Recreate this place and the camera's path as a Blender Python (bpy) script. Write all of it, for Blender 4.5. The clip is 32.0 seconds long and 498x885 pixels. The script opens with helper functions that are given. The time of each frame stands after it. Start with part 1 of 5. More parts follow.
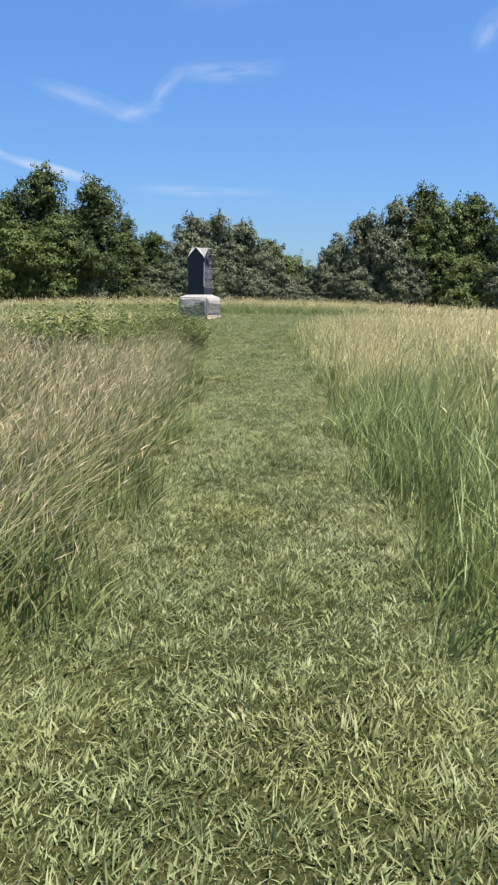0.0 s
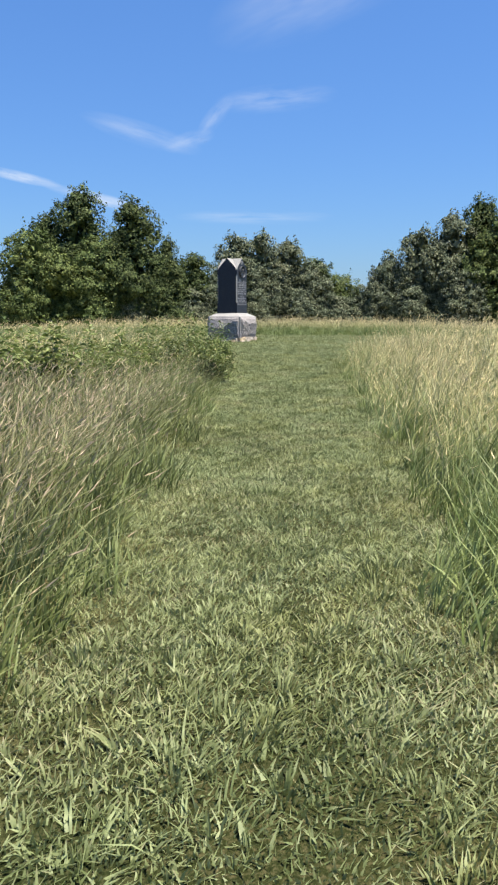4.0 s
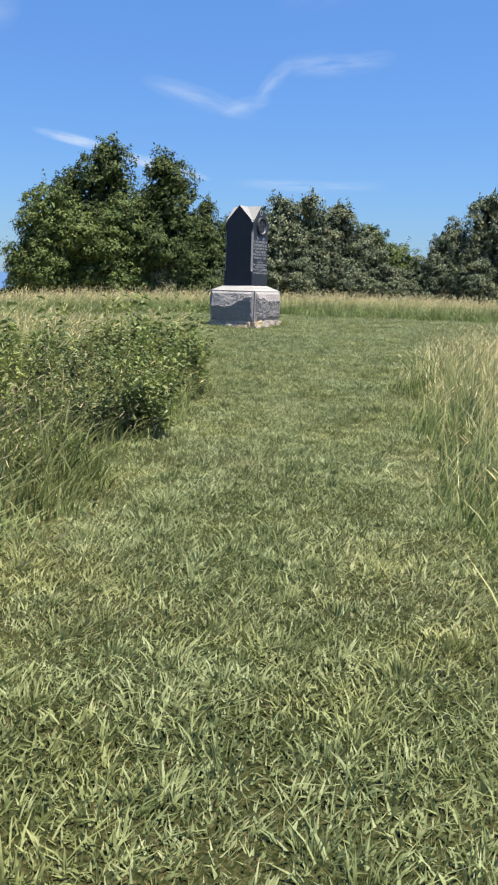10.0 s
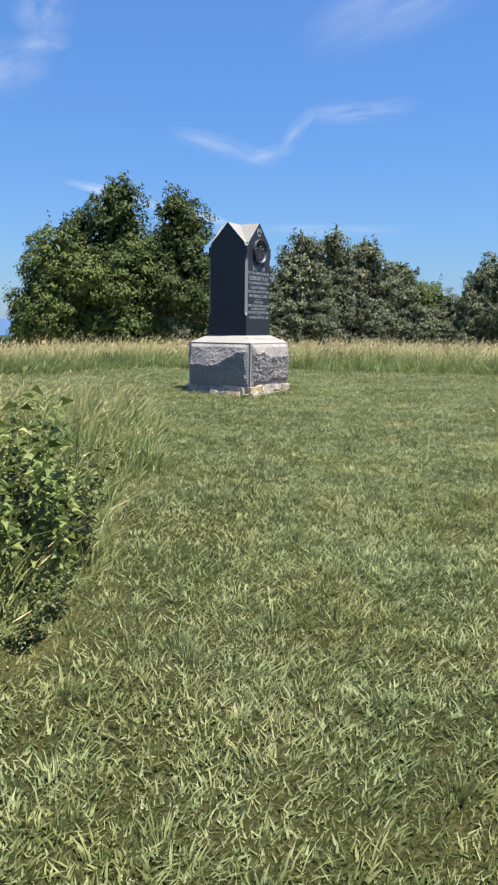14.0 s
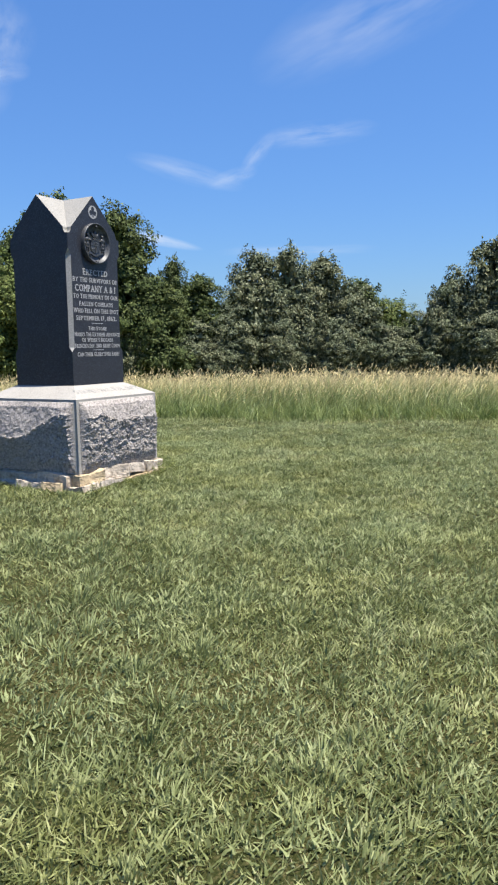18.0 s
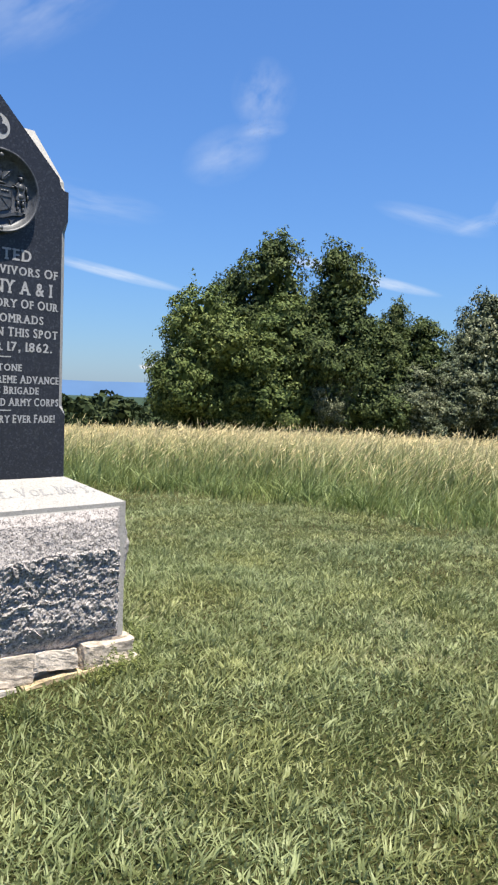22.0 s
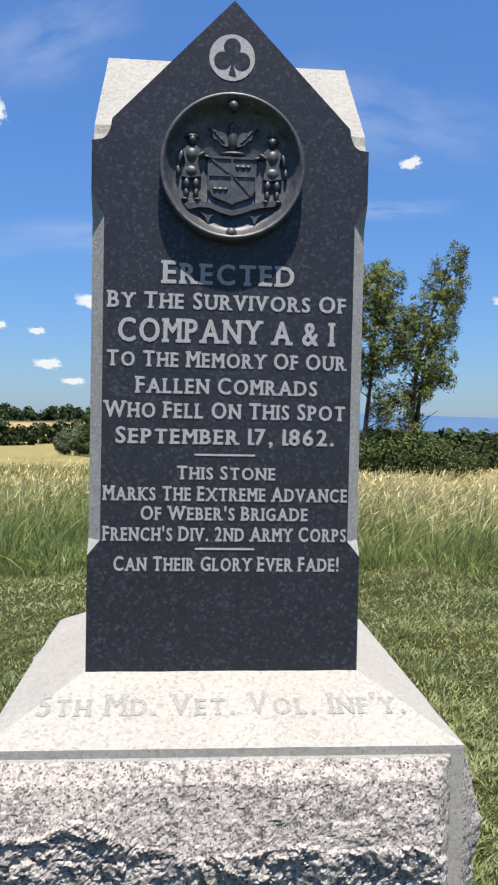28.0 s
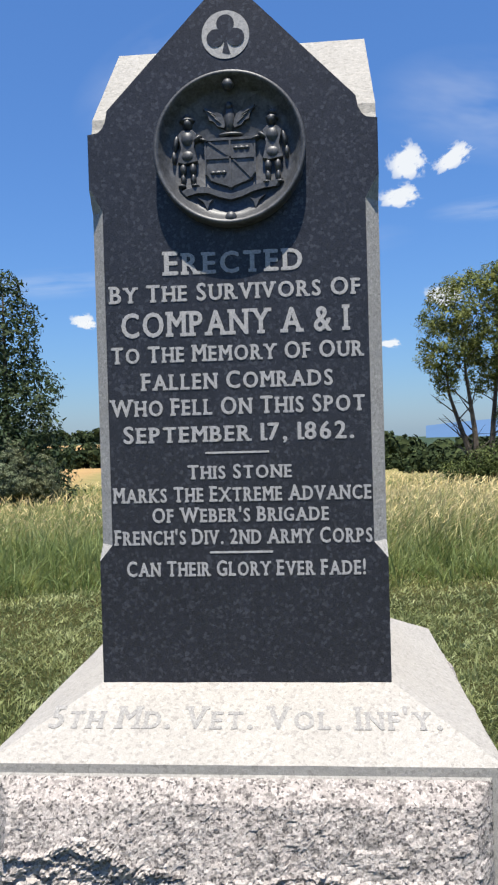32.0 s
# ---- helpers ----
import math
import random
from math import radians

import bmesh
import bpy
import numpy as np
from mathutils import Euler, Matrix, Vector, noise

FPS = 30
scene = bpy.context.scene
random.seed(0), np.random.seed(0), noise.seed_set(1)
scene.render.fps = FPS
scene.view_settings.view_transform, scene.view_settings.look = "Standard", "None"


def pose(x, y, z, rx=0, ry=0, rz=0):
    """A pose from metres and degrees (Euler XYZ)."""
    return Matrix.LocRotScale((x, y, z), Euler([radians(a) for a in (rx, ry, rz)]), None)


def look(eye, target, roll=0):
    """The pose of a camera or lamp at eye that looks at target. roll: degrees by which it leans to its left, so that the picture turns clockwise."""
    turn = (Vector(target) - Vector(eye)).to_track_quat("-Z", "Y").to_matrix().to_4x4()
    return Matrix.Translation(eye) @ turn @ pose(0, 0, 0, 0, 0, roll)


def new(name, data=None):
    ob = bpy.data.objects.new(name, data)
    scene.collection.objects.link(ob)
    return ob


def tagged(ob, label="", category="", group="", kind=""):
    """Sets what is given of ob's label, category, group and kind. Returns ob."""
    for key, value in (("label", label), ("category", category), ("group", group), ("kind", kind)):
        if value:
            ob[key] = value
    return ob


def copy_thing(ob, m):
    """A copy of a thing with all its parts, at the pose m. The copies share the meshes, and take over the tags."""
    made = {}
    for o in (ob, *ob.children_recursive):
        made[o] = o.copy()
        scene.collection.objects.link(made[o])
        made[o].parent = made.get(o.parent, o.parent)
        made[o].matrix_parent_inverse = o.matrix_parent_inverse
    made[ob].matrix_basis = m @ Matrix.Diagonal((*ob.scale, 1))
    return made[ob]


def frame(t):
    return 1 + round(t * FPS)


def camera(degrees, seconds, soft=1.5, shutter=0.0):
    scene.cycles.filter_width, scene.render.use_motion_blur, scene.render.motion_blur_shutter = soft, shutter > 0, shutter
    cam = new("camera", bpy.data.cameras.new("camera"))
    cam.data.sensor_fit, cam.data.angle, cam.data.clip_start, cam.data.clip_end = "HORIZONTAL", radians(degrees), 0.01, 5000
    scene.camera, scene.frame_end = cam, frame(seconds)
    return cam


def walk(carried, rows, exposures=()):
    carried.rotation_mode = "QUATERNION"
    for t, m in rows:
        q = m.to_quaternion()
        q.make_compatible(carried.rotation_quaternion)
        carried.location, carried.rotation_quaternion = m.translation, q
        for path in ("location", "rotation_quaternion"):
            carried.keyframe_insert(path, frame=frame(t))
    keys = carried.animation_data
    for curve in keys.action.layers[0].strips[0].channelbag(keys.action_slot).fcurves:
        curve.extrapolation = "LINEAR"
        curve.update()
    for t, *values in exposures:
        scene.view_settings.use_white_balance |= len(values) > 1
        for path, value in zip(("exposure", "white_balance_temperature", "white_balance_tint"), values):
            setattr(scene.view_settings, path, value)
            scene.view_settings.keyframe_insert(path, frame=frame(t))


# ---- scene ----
cam = camera(35.9, 32.0, 2.2)
PATH = [
    (0, (-29.004, -14.419, 0.924), (-27.193, -13.663, 0.539), 1.0),
    (0.5, (-28.591, -14.232, 0.863), (-26.758, -13.531, 0.477), 2.1),
    (1, (-28.073, -14.031, 0.839), (-26.234, -13.363, 0.429), 2.9),
    (1.5, (-27.49, -13.831, 0.831), (-25.687, -13.105, 0.358), 3.6),
    (2, (-26.931, -13.59, 0.813), (-25.13, -12.87, 0.322), 4.0),
    (2.3, (-26.513, -13.478, 0.776), (-24.702, -12.789, 0.279), 3.8),
    (2.5, (-26.177, -13.386, 0.788), (-24.34, -12.667, 0.46), 0.9),
    (3, (-25.599, -13.153, 0.699), (-23.789, -12.347, 0.427), 1.6),
    (3.5, (-24.944, -12.926, 0.691), (-23.157, -12.076, 0.4), 1.2),
    (5.5, (-22.704, -12.31, 0.719), (-20.993, -11.387, 0.247), -2.9),
    (6, (-21.961, -12.126, 0.743), (-20.277, -11.181, 0.222), -1.6),
    (6.5, (-21.135, -11.917, 0.787), (-19.453, -10.911, 0.389), -1.4),
    (7, (-20.353, -11.569, 0.871), (-18.67, -10.564, 0.478), 0.5),
    (7.5, (-19.631, -11.344, 0.878), (-18.061, -10.203, 0.392), -2.3),
    (8, (-19.113, -10.916, 0.873), (-17.561, -9.731, 0.44), -0.3),
    (8.5, (-18.611, -10.604, 0.871), (-16.994, -9.533, 0.386), 2.4),
    (9, (-17.986, -10.321, 0.849), (-16.321, -9.306, 0.404), 2.7),
    (9.5, (-17.323, -10.0, 0.819), (-15.631, -9.023, 0.388), 2.8),
    (10, (-16.705, -9.797, 0.798), (-15.005, -8.822, 0.396), 1.6),
    (10.5, (-16.007, -9.447, 0.768), (-14.325, -8.441, 0.367), 0.8),
    (11, (-15.212, -9.085, 0.778), (-13.53, -8.092, 0.345), 1.0),
    (11.5, (-14.53, -8.687, 0.867), (-12.845, -7.684, 0.472), 0.3),
    (12, (-13.892, -8.336, 0.906), (-12.189, -7.355, 0.537), 0.5),
    (12.5, (-13.211, -8.064, 0.997), (-11.522, -7.053, 0.646), -1.0),
    (13, (-12.506, -7.712, 0.992), (-10.829, -6.676, 0.656), 0.1),
    (13.5, (-11.926, -7.621, 0.981), (-10.253, -6.574, 0.654), 0.1),
    (14, (-11.391, -7.347, 0.917), (-9.714, -6.298, 0.62), 0.6),
    (14.5, (-10.644, -6.955, 0.964), (-8.955, -5.93, 0.651), 1.8),
    (16.5, (-7.808, -6.064, 0.888), (-6.116, -5.019, 0.68), -1.6),
    (17, (-7.328, -5.937, 0.981), (-5.6, -4.965, 0.715), 1.3),
    (17.5, (-6.742, -5.849, 1.069), (-5.002, -4.899, 0.799), -0.1),
    (18, (-6.119, -5.654, 1.107), (-4.397, -4.666, 0.865), -1.0),
    (18.5, (-5.513, -5.495, 1.103), (-3.816, -4.465, 0.86), -0.1),
    (19, (-4.874, -5.359, 1.197), (-3.158, -4.358, 0.967), -0.6),
    (19.5, (-4.313, -5.08, 1.277), (-2.603, -4.059, 1.089), 0.1),
    (20, (-3.731, -4.939, 1.304), (-2.094, -3.799, 1.147), -0.3),
    (20.5, (-3.227, -4.742, 1.256), (-1.667, -3.501, 1.096), 0.5),
    (21, (-2.666, -4.453, 1.275), (-1.093, -3.226, 1.137), 2.3),
    (21.5, (-2.132, -4.264, 1.307), (-0.721, -2.853, 1.166), 0.9),
    (22, (-1.686, -4.002, 1.262), (-0.316, -2.551, 1.128), 2.0),
    (22.5, (-1.221, -3.633, 1.283), (0.101, -2.139, 1.141), 3.8),
    (23, (-0.846, -3.408, 1.324), (0.339, -1.809, 1.127), 3.4),
    (23.5, (-0.641, -3.095, 1.303), (0.372, -1.388, 1.06), 3.7),
    (24, (-0.479, -2.812, 1.318), (0.484, -1.079, 1.049), 5.3),
    (24.5, (-0.273, -2.752, 1.317), (0.4, -0.904, 0.956), 3.0),
    (25, (-0.225, -2.656, 1.295), (0.097, -0.712, 0.952), 0.2),
    (25.5, (-0.265, -2.529, 1.331), (0.043, -0.576, 1.023), 1.0),
    (26, (-0.146, -2.52, 1.445), (-0.063, -0.536, 1.209), 1.2),
    (26.5, (-0.164, -2.527, 1.564), (-0.034, -0.55, 1.291), 0.9),
    (28.5, (-0.092, -2.55, 1.485), (0.062, -0.556, 1.479), 1.0),
    (29, (-0.098, -2.55, 1.494), (0.047, -0.556, 1.504), 0.6),
    (29.5, (-0.077, -2.554, 1.492), (0.021, -0.556, 1.524), 0.5),
    (30, (-0.077, -2.561, 1.483), (-0.066, -0.561, 1.514), -0.3),
    (30.5, (-0.096, -2.55, 1.492), (-0.156, -0.551, 1.499), -0.6),
    (31, (-0.061, -2.539, 1.485), (-0.109, -0.54, 1.486), -0.2),
    (31.5, (0.071, -2.549, 1.477), (-0.062, -0.553, 1.446), -0.5),
    (32, (0.205, -2.418, 1.442), (0.031, -0.426, 1.415), -1.6),
]
walk(cam, [(t, look(eye, target, roll)) for t, eye, target, roll in PATH],
     exposures=((0, 1.2), (23, 1.2), (26, 1.08), (32, 1.08)))

# ---- light and exposure ----
SUN_EL, SUN_AZ = 72.0, 4.0  # height of the sun, and its turn from -y towards +x, degrees
to_sun = Vector((math.cos(radians(SUN_EL)) * math.sin(radians(SUN_AZ)),
                 -math.cos(radians(SUN_EL)) * math.cos(radians(SUN_AZ)), math.sin(radians(SUN_EL))))
sky = bpy.data.worlds.new("sky")
scene.world = sky
sky.use_nodes = True
sky_tex = sky.node_tree.nodes.new("ShaderNodeTexSky")
sky_tex.sky_type, sky_tex.sun_disc = "NISHITA", False
sky_tex.sun_elevation, sky_tex.sun_rotation = radians(SUN_EL), radians(180 - SUN_AZ)
sky_tex.altitude, sky_tex.air_density, sky_tex.dust_density, sky_tex.ozone_density = 150, 1.45, 0.25, 4.0
back = sky.node_tree.nodes["Background"]
back.inputs["Strength"].default_value = 0.051
clear = sky.node_tree.nodes.new("ShaderNodeMixRGB")  # a dry, deep blue sky
clear.blend_type, clear.inputs["Fac"].default_value, clear.inputs["Color2"].default_value = "MULTIPLY", 1.0, (0.60, 0.86, 1.32, 1)
sky.node_tree.links.new(sky_tex.outputs[0], clear.inputs["Color1"])
even = sky.node_tree.nodes.new("ShaderNodeMixRGB")  # the blue is nearly as deep low down as overhead
even.inputs["Fac"].default_value, even.inputs["Color2"].default_value = 0.25, (1.0, 2.85, 6.9, 1)
sky.node_tree.links.new(clear.outputs[0], even.inputs["Color1"])
sky.node_tree.links.new(even.outputs[0], back.inputs["Color"])
lamp = bpy.data.lights.new("sun", "SUN")
lamp.energy, lamp.angle, lamp.color = 5.0, radians(0.53), (1.0, 0.92, 0.79)
sun = new("sun", lamp)
sun.matrix_world = look(to_sun * 60, (0, 0, 0))

# ---- materials ----


class Nodes:
    """A node material in the making."""

    def __init__(self, name):
        self.mat = bpy.data.materials.new(name)
        self.mat.use_nodes = True
        self.tree = self.mat.node_tree
        self.tree.nodes.clear()
        self.out = self.tree.nodes.new("ShaderNodeOutputMaterial")

    def add(self, kind, **values):
        n = self.tree.nodes.new("ShaderNode" + kind)
        for key, value in values.items():
            self.put(n, key.replace("_", " "), value)
        return n

    def put(self, n, key, value):
        slot = n.inputs[key]
        if isinstance(value, bpy.types.NodeSocket):
            self.tree.links.new(value, slot)
        else:
            slot.default_value = (*value, 1) if isinstance(value, tuple) and len(value) == 3 and slot.type == "RGBA" else value

    def noise(self, scale, detail=4, rough=0.55, where=None):
        n = self.add("TexNoise", Scale=scale, Detail=detail, Roughness=rough)
        if where is not None:
            self.put(n, "Vector", where)
        return n.outputs["Fac"]

    def ramp(self, fac, *stops):
        n = self.tree.nodes.new("ShaderNodeValToRGB")
        els = n.color_ramp.elements
        while len(els) < len(stops):
            els.new(0.5)
        for e, (at, colour) in zip(els, stops):
            e.position = at
            e.color = (*colour, 1) if isinstance(colour, tuple) else (colour, colour, colour, 1)
        self.put(n, "Fac", fac)
        return n.outputs["Color"]

    def mix(self, fac, a, b, how="MIX"):
        n = self.tree.nodes.new("ShaderNodeMixRGB")
        n.blend_type = how
        self.put(n, "Fac", fac)
        self.put(n, "Color1", a)
        self.put(n, "Color2", b)
        return n.outputs["Color"]

    def maths(self, how, a, b=0.0):
        n = self.tree.nodes.new("ShaderNodeMath")
        n.operation = how
        for i, v in enumerate((a, b)):
            if isinstance(v, bpy.types.NodeSocket):
                self.tree.links.new(v, n.inputs[i])
            else:
                n.inputs[i].default_value = v
        return n.outputs[0]

    def place(self):
        return self.add("NewGeometry").outputs["Position"]

    def local(self):
        return self.add("TexCoord").outputs["Object"]

    def bump(self, height, strength=0.4, distance=0.01):
        return self.add("Bump", Height=height, Strength=strength, Distance=distance).outputs[0]

    def surface(self, shader):
        self.tree.links.new(shader.outputs[0], self.out.inputs["Surface"])
        return self.mat


def stone_material(name, dark, mid, light, grain, rough, relief, spread=0.5, metal=0.0, gloss=0.5):
    """Crystalline stone: coarse and fine grain, faint larger blotches."""
    k = Nodes(name)
    p = k.local()
    cells = k.add("TexVoronoi", Scale=grain, Vector=p).outputs["Color"]
    speck = k.ramp(k.add("SeparateColor", Color=cells).outputs[0], (0.0, dark), (0.30, mid), (0.72, mid), (1.0, light))
    fine = k.ramp(k.noise(grain * 2.4, 3, 0.7, p), (0.34, dark), (0.62, light))
    col = k.mix(0.45, speck, fine)
    blotch = k.ramp(k.noise(4.5, 5, 0.6, p), (0.3, 0.72), (0.7, 1.0))
    col = k.mix(spread, col, blotch, "MULTIPLY")
    h = k.noise(grain * 0.8, 4, 0.7, p)
    return k.surface(k.add("BsdfPrincipled", Base_Color=col, Roughness=rough, Metallic=metal, Specular_IOR_Level=gloss,
                           Normal=k.bump(h, relief, 0.004)))


M_POLISHED = stone_material("polished_dark_granite", (0.0025, 0.0030, 0.0052), (0.0115, 0.0130, 0.0200), (0.058, 0.064, 0.082), 135, 0.36, 0.05, gloss=0.3)
M_HAMMERED = stone_material("hammered_granite", (0.152, 0.152, 0.152), (0.2584, 0.2584, 0.2584), (0.3952, 0.3952, 0.3876), 160, 0.9, 0.5, 0.4)
M_CAP = stone_material("weathered_cap_granite", (0.152, 0.152, 0.1444), (0.2508, 0.2508, 0.2432), (0.342, 0.3344, 0.3192), 120, 0.9, 0.5, 0.4)
M_WASH = stone_material("bush_hammered_granite", (0.1748, 0.1672, 0.1596), (0.2964, 0.2888, 0.2736), (0.3724, 0.3648, 0.3496), 130, 0.85, 0.5, 0.35)
M_LETTER = stone_material("frosted_letter_stone", (0.19, 0.194, 0.204), (0.325, 0.33, 0.345), (0.44, 0.445, 0.46), 200, 0.85, 0.3, 0.5)
M_CUT = stone_material("cut_letter_granite", (0.12, 0.12, 0.12), (0.215, 0.215, 0.215), (0.33, 0.33, 0.33), 180, 0.9, 0.4, 0.5)
M_BRONZE = stone_material("weathered_dark_bronze", (0.026, 0.029, 0.035), (0.054, 0.059, 0.069), (0.102, 0.109, 0.122), 60, 0.5, 0.12, 0.5, 0.35)


def rock_face_material():
    k = Nodes("rock_faced_granite")
    p = k.local()
    cells = k.add("SeparateColor", Color=k.add("TexVoronoi", Scale=190.0, Vector=p).outputs["Color"]).outputs[0]
    col = k.ramp(cells, (0.0, (0.076, 0.0722, 0.076)), (0.14, (0.1976, 0.1824, 0.1862)), (0.26, (0.3496, 0.3306, 0.3268)), (0.8, (0.456, 0.4332, 0.4294)), (1.0, (0.5472, 0.532, 0.5244)))
    pink = k.ramp(k.noise(3.2, 4, 0.6, p), (0.38, (1.0, 0.99, 0.985)), (0.66, (0.95, 0.91, 0.905)))
    col = k.mix(0.5, col, pink, "MULTIPLY")
    # dark specks painted into the colour for the shade in the stone's pits
    pit_shade = k.ramp(k.noise(42.0, 6, 0.7, p), (0.38, 0.10), (0.50, 1.0))
    col = k.mix(0.6, col, pit_shade, "MULTIPLY")
    col = k.mix(1.0, col, (0.825, 0.815, 0.795), "MULTIPLY")
    h = k.maths("ADD", k.noise(38.0, 6, 0.7, p), k.maths("MULTIPLY", k.noise(130.0, 3, 0.6, p), 0.35))
    return k.surface(k.add("BsdfPrincipled", Base_Color=col, Roughness=0.88, Normal=k.bump(h, 0.6, 0.014)))


M_ROCK = rock_face_material()


def limestone_material():
    k = Nodes("pale_limestone")
    p = k.place()
    tone = k.ramp(k.add("ObjectInfo").outputs["Random"], (0.0, (0.47, 0.36, 0.20)), (0.35, (0.46, 0.39, 0.31)), (1.0, (0.49, 0.44, 0.39)))
    stain = k.ramp(k.noise(13.0, 7, 0.7, p), (0.36, 0.30), (0.53, 1.0))
    col = k.mix(0.8, tone, stain, "MULTIPLY")
    h = k.noise(55.0, 4, 0.6, p)
    return k.surface(k.add("BsdfPrincipled", Base_Color=col, Roughness=0.92, Normal=k.bump(h, 0.6, 0.012)))


M_LIMESTONE = limestone_material()


def blade_material(name, green, pale, straw, through_part=0.35, rough=0.5, fine=3.4, wide=0.9):
    """Grass: green below and straw above where the 'dry' attribute says so, each blade a little different."""
    k = Nodes(name)
    rnd = k.add("NewGeometry").outputs["Random Per Island"]
    along = k.add("Attribute")
    along.attribute_name = "along"
    dry = k.add("Attribute")
    dry.attribute_name = "dry"
    patch = k.maths("ADD", k.maths("MULTIPLY", k.noise(fine, 5, 0.65, k.place()), 0.65), k.maths("MULTIPLY", k.noise(wide, 3, 0.5, k.place()), 0.35))
    g = k.mix(k.ramp(rnd, (0.1, 0.16), (0.95, 0.56)), green, pale)
    g = k.mix(k.ramp(patch, (0.47, 0.0), (0.58, 0.85)), g, pale)
    g = k.mix(k.ramp(patch, (0.38, 0.85), (0.49, 0.0)), g, green)
    hue = k.ramp(k.noise(1.3, 4, 0.6, k.add("Mapping", Vector=k.place(), Location=(3.7, 1.9, 0.0)).outputs[0]), (0.38, (0.97, 1.0, 1.0)), (0.52, (1.0, 1.0, 0.96)), (0.64, (1.10, 1.04, 0.90)))
    g = k.mix(0.9, g, hue, "MULTIPLY")
    rise = k.ramp(along.outputs["Fac"], (0.42, 0.0), (0.92, 1.0))
    fac = k.maths("MULTIPLY", rise, dry.outputs["Fac"])
    spread = k.ramp(rnd, (0.0, 0.55), (0.6, 1.0))
    s = k.mix(k.ramp(k.maths("FRACT", k.maths("MULTIPLY", rnd, 17.3)), (0.2, 0.0), (0.9, 0.5)), straw, tuple(c * 0.62 for c in straw))
    col = k.mix(k.maths("MULTIPLY", fac, spread), g, s)
    face = k.add("BsdfPrincipled", Base_Color=col, Roughness=rough, Specular_IOR_Level=0.35)
    thin = k.add("BsdfTranslucent", Color=col)
    return k.surface(blend(k, through_part, face, thin))


def blend(k, fac, a, b):
    n = k.tree.nodes.new("ShaderNodeMixShader")
    k.put(n, 0, fac)
    k.tree.links.new(a.outputs[0], n.inputs[1])
    k.tree.links.new(b.outputs[0], n.inputs[2])
    return n


M_LAWN = blade_material("mown_grass_blades", (0.118, 0.148, 0.052), (0.312, 0.352, 0.168), (0.45, 0.375, 0.24), 0.32, 0.55, 12.0, 2.2)
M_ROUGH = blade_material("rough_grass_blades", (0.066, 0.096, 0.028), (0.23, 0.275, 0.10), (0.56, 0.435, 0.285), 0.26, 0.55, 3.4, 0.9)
M_TALL = blade_material("tall_grass_blades", (0.085, 0.130, 0.034), (0.28, 0.335, 0.135), (0.84, 0.68, 0.365), 0.34, 0.5, 3.4, 0.9)


def leaf_material(name, deep, mid, pale, through_part=0.3, rough=0.62, gloss=0.16):
    k = Nodes(name)
    rnd = k.add("NewGeometry").outputs["Random Per Island"]
    col = k.ramp(rnd, (0.0, deep), (0.55, mid), (1.0, pale))
    tint = k.ramp(k.noise(0.55, 4, 0.6, k.place()), (0.35, (0.78, 0.9, 0.8)), (0.65, (1.1, 1.05, 0.85)))
    col = k.mix(0.8, col, tint, "MULTIPLY")
    face = k.add("BsdfPrincipled", Base_Color=col, Roughness=rough, Specular_IOR_Level=gloss)
    return k.surface(blend(k, through_part, face, k.add("BsdfTranslucent", Color=col)))


M_LEAF_DARK = leaf_material("locust_leaves", (0.020, 0.030, 0.010), (0.052, 0.074, 0.025), (0.125, 0.152, 0.062), 0.08, 0.7)
M_LEAF_FRESH = leaf_material("fresh_locust_leaves", (0.034, 0.048, 0.016), (0.092, 0.124, 0.040), (0.200, 0.236, 0.092), 0.14, 0.7)
M_LEAF_GREY = leaf_material("silvery_olive_leaves", (0.032, 0.042, 0.024), (0.088, 0.104, 0.064), (0.27, 0.285, 0.215), 0.08, 0.7)
M_LEAF_WILLOW = leaf_material("willow_leaves", (0.045, 0.060, 0.016), (0.105, 0.122, 0.036), (0.215, 0.230, 0.085), 0.25)
M_LEAF_CEDAR = leaf_material("cedar_foliage", (0.0152, 0.0304, 0.0152), (0.0304, 0.0494, 0.0243), (0.057, 0.076, 0.038), 0.15)
M_LEAF_FORB = leaf_material("forb_leaves", (0.085, 0.116, 0.035), (0.155, 0.192, 0.064), (0.27, 0.30, 0.12), 0.28, 0.5, 0.3)
M_LEAF_BRAMBLE = leaf_material("bramble_leaves", (0.040, 0.056, 0.020), (0.085, 0.112, 0.038), (0.21, 0.225, 0.110), 0.2, 0.5, 0.3)
M_LEAF_FAR = leaf_material("far_wood_leaves", (0.014, 0.022, 0.012), (0.030, 0.043, 0.022), (0.062, 0.078, 0.038), 0.1, 0.95, 0.08)


def bark_material():
    k = Nodes("bark")
    p = k.local()
    col = k.ramp(k.noise(5.0, 6, 0.7, p), (0.3, (0.0266, 0.0213, 0.0167)), (0.7, (0.0988, 0.0836, 0.0684)))
    return k.surface(k.add("BsdfPrincipled", Base_Color=col, Roughness=0.95, Normal=k.bump(k.noise(14.0, 5, 0.7, p), 0.8, 0.03)))


M_BARK = bark_material()


def stem_material():
    k = Nodes("weed_stem")
    col = k.ramp(k.noise(6.0, 3, 0.5, k.place()), (0.3, (0.0684, 0.0836, 0.0304)), (0.7, (0.1216, 0.076, 0.0456)))
    return k.surface(k.add("BsdfPrincipled", Base_Color=col, Roughness=0.7))


M_STEM = stem_material()


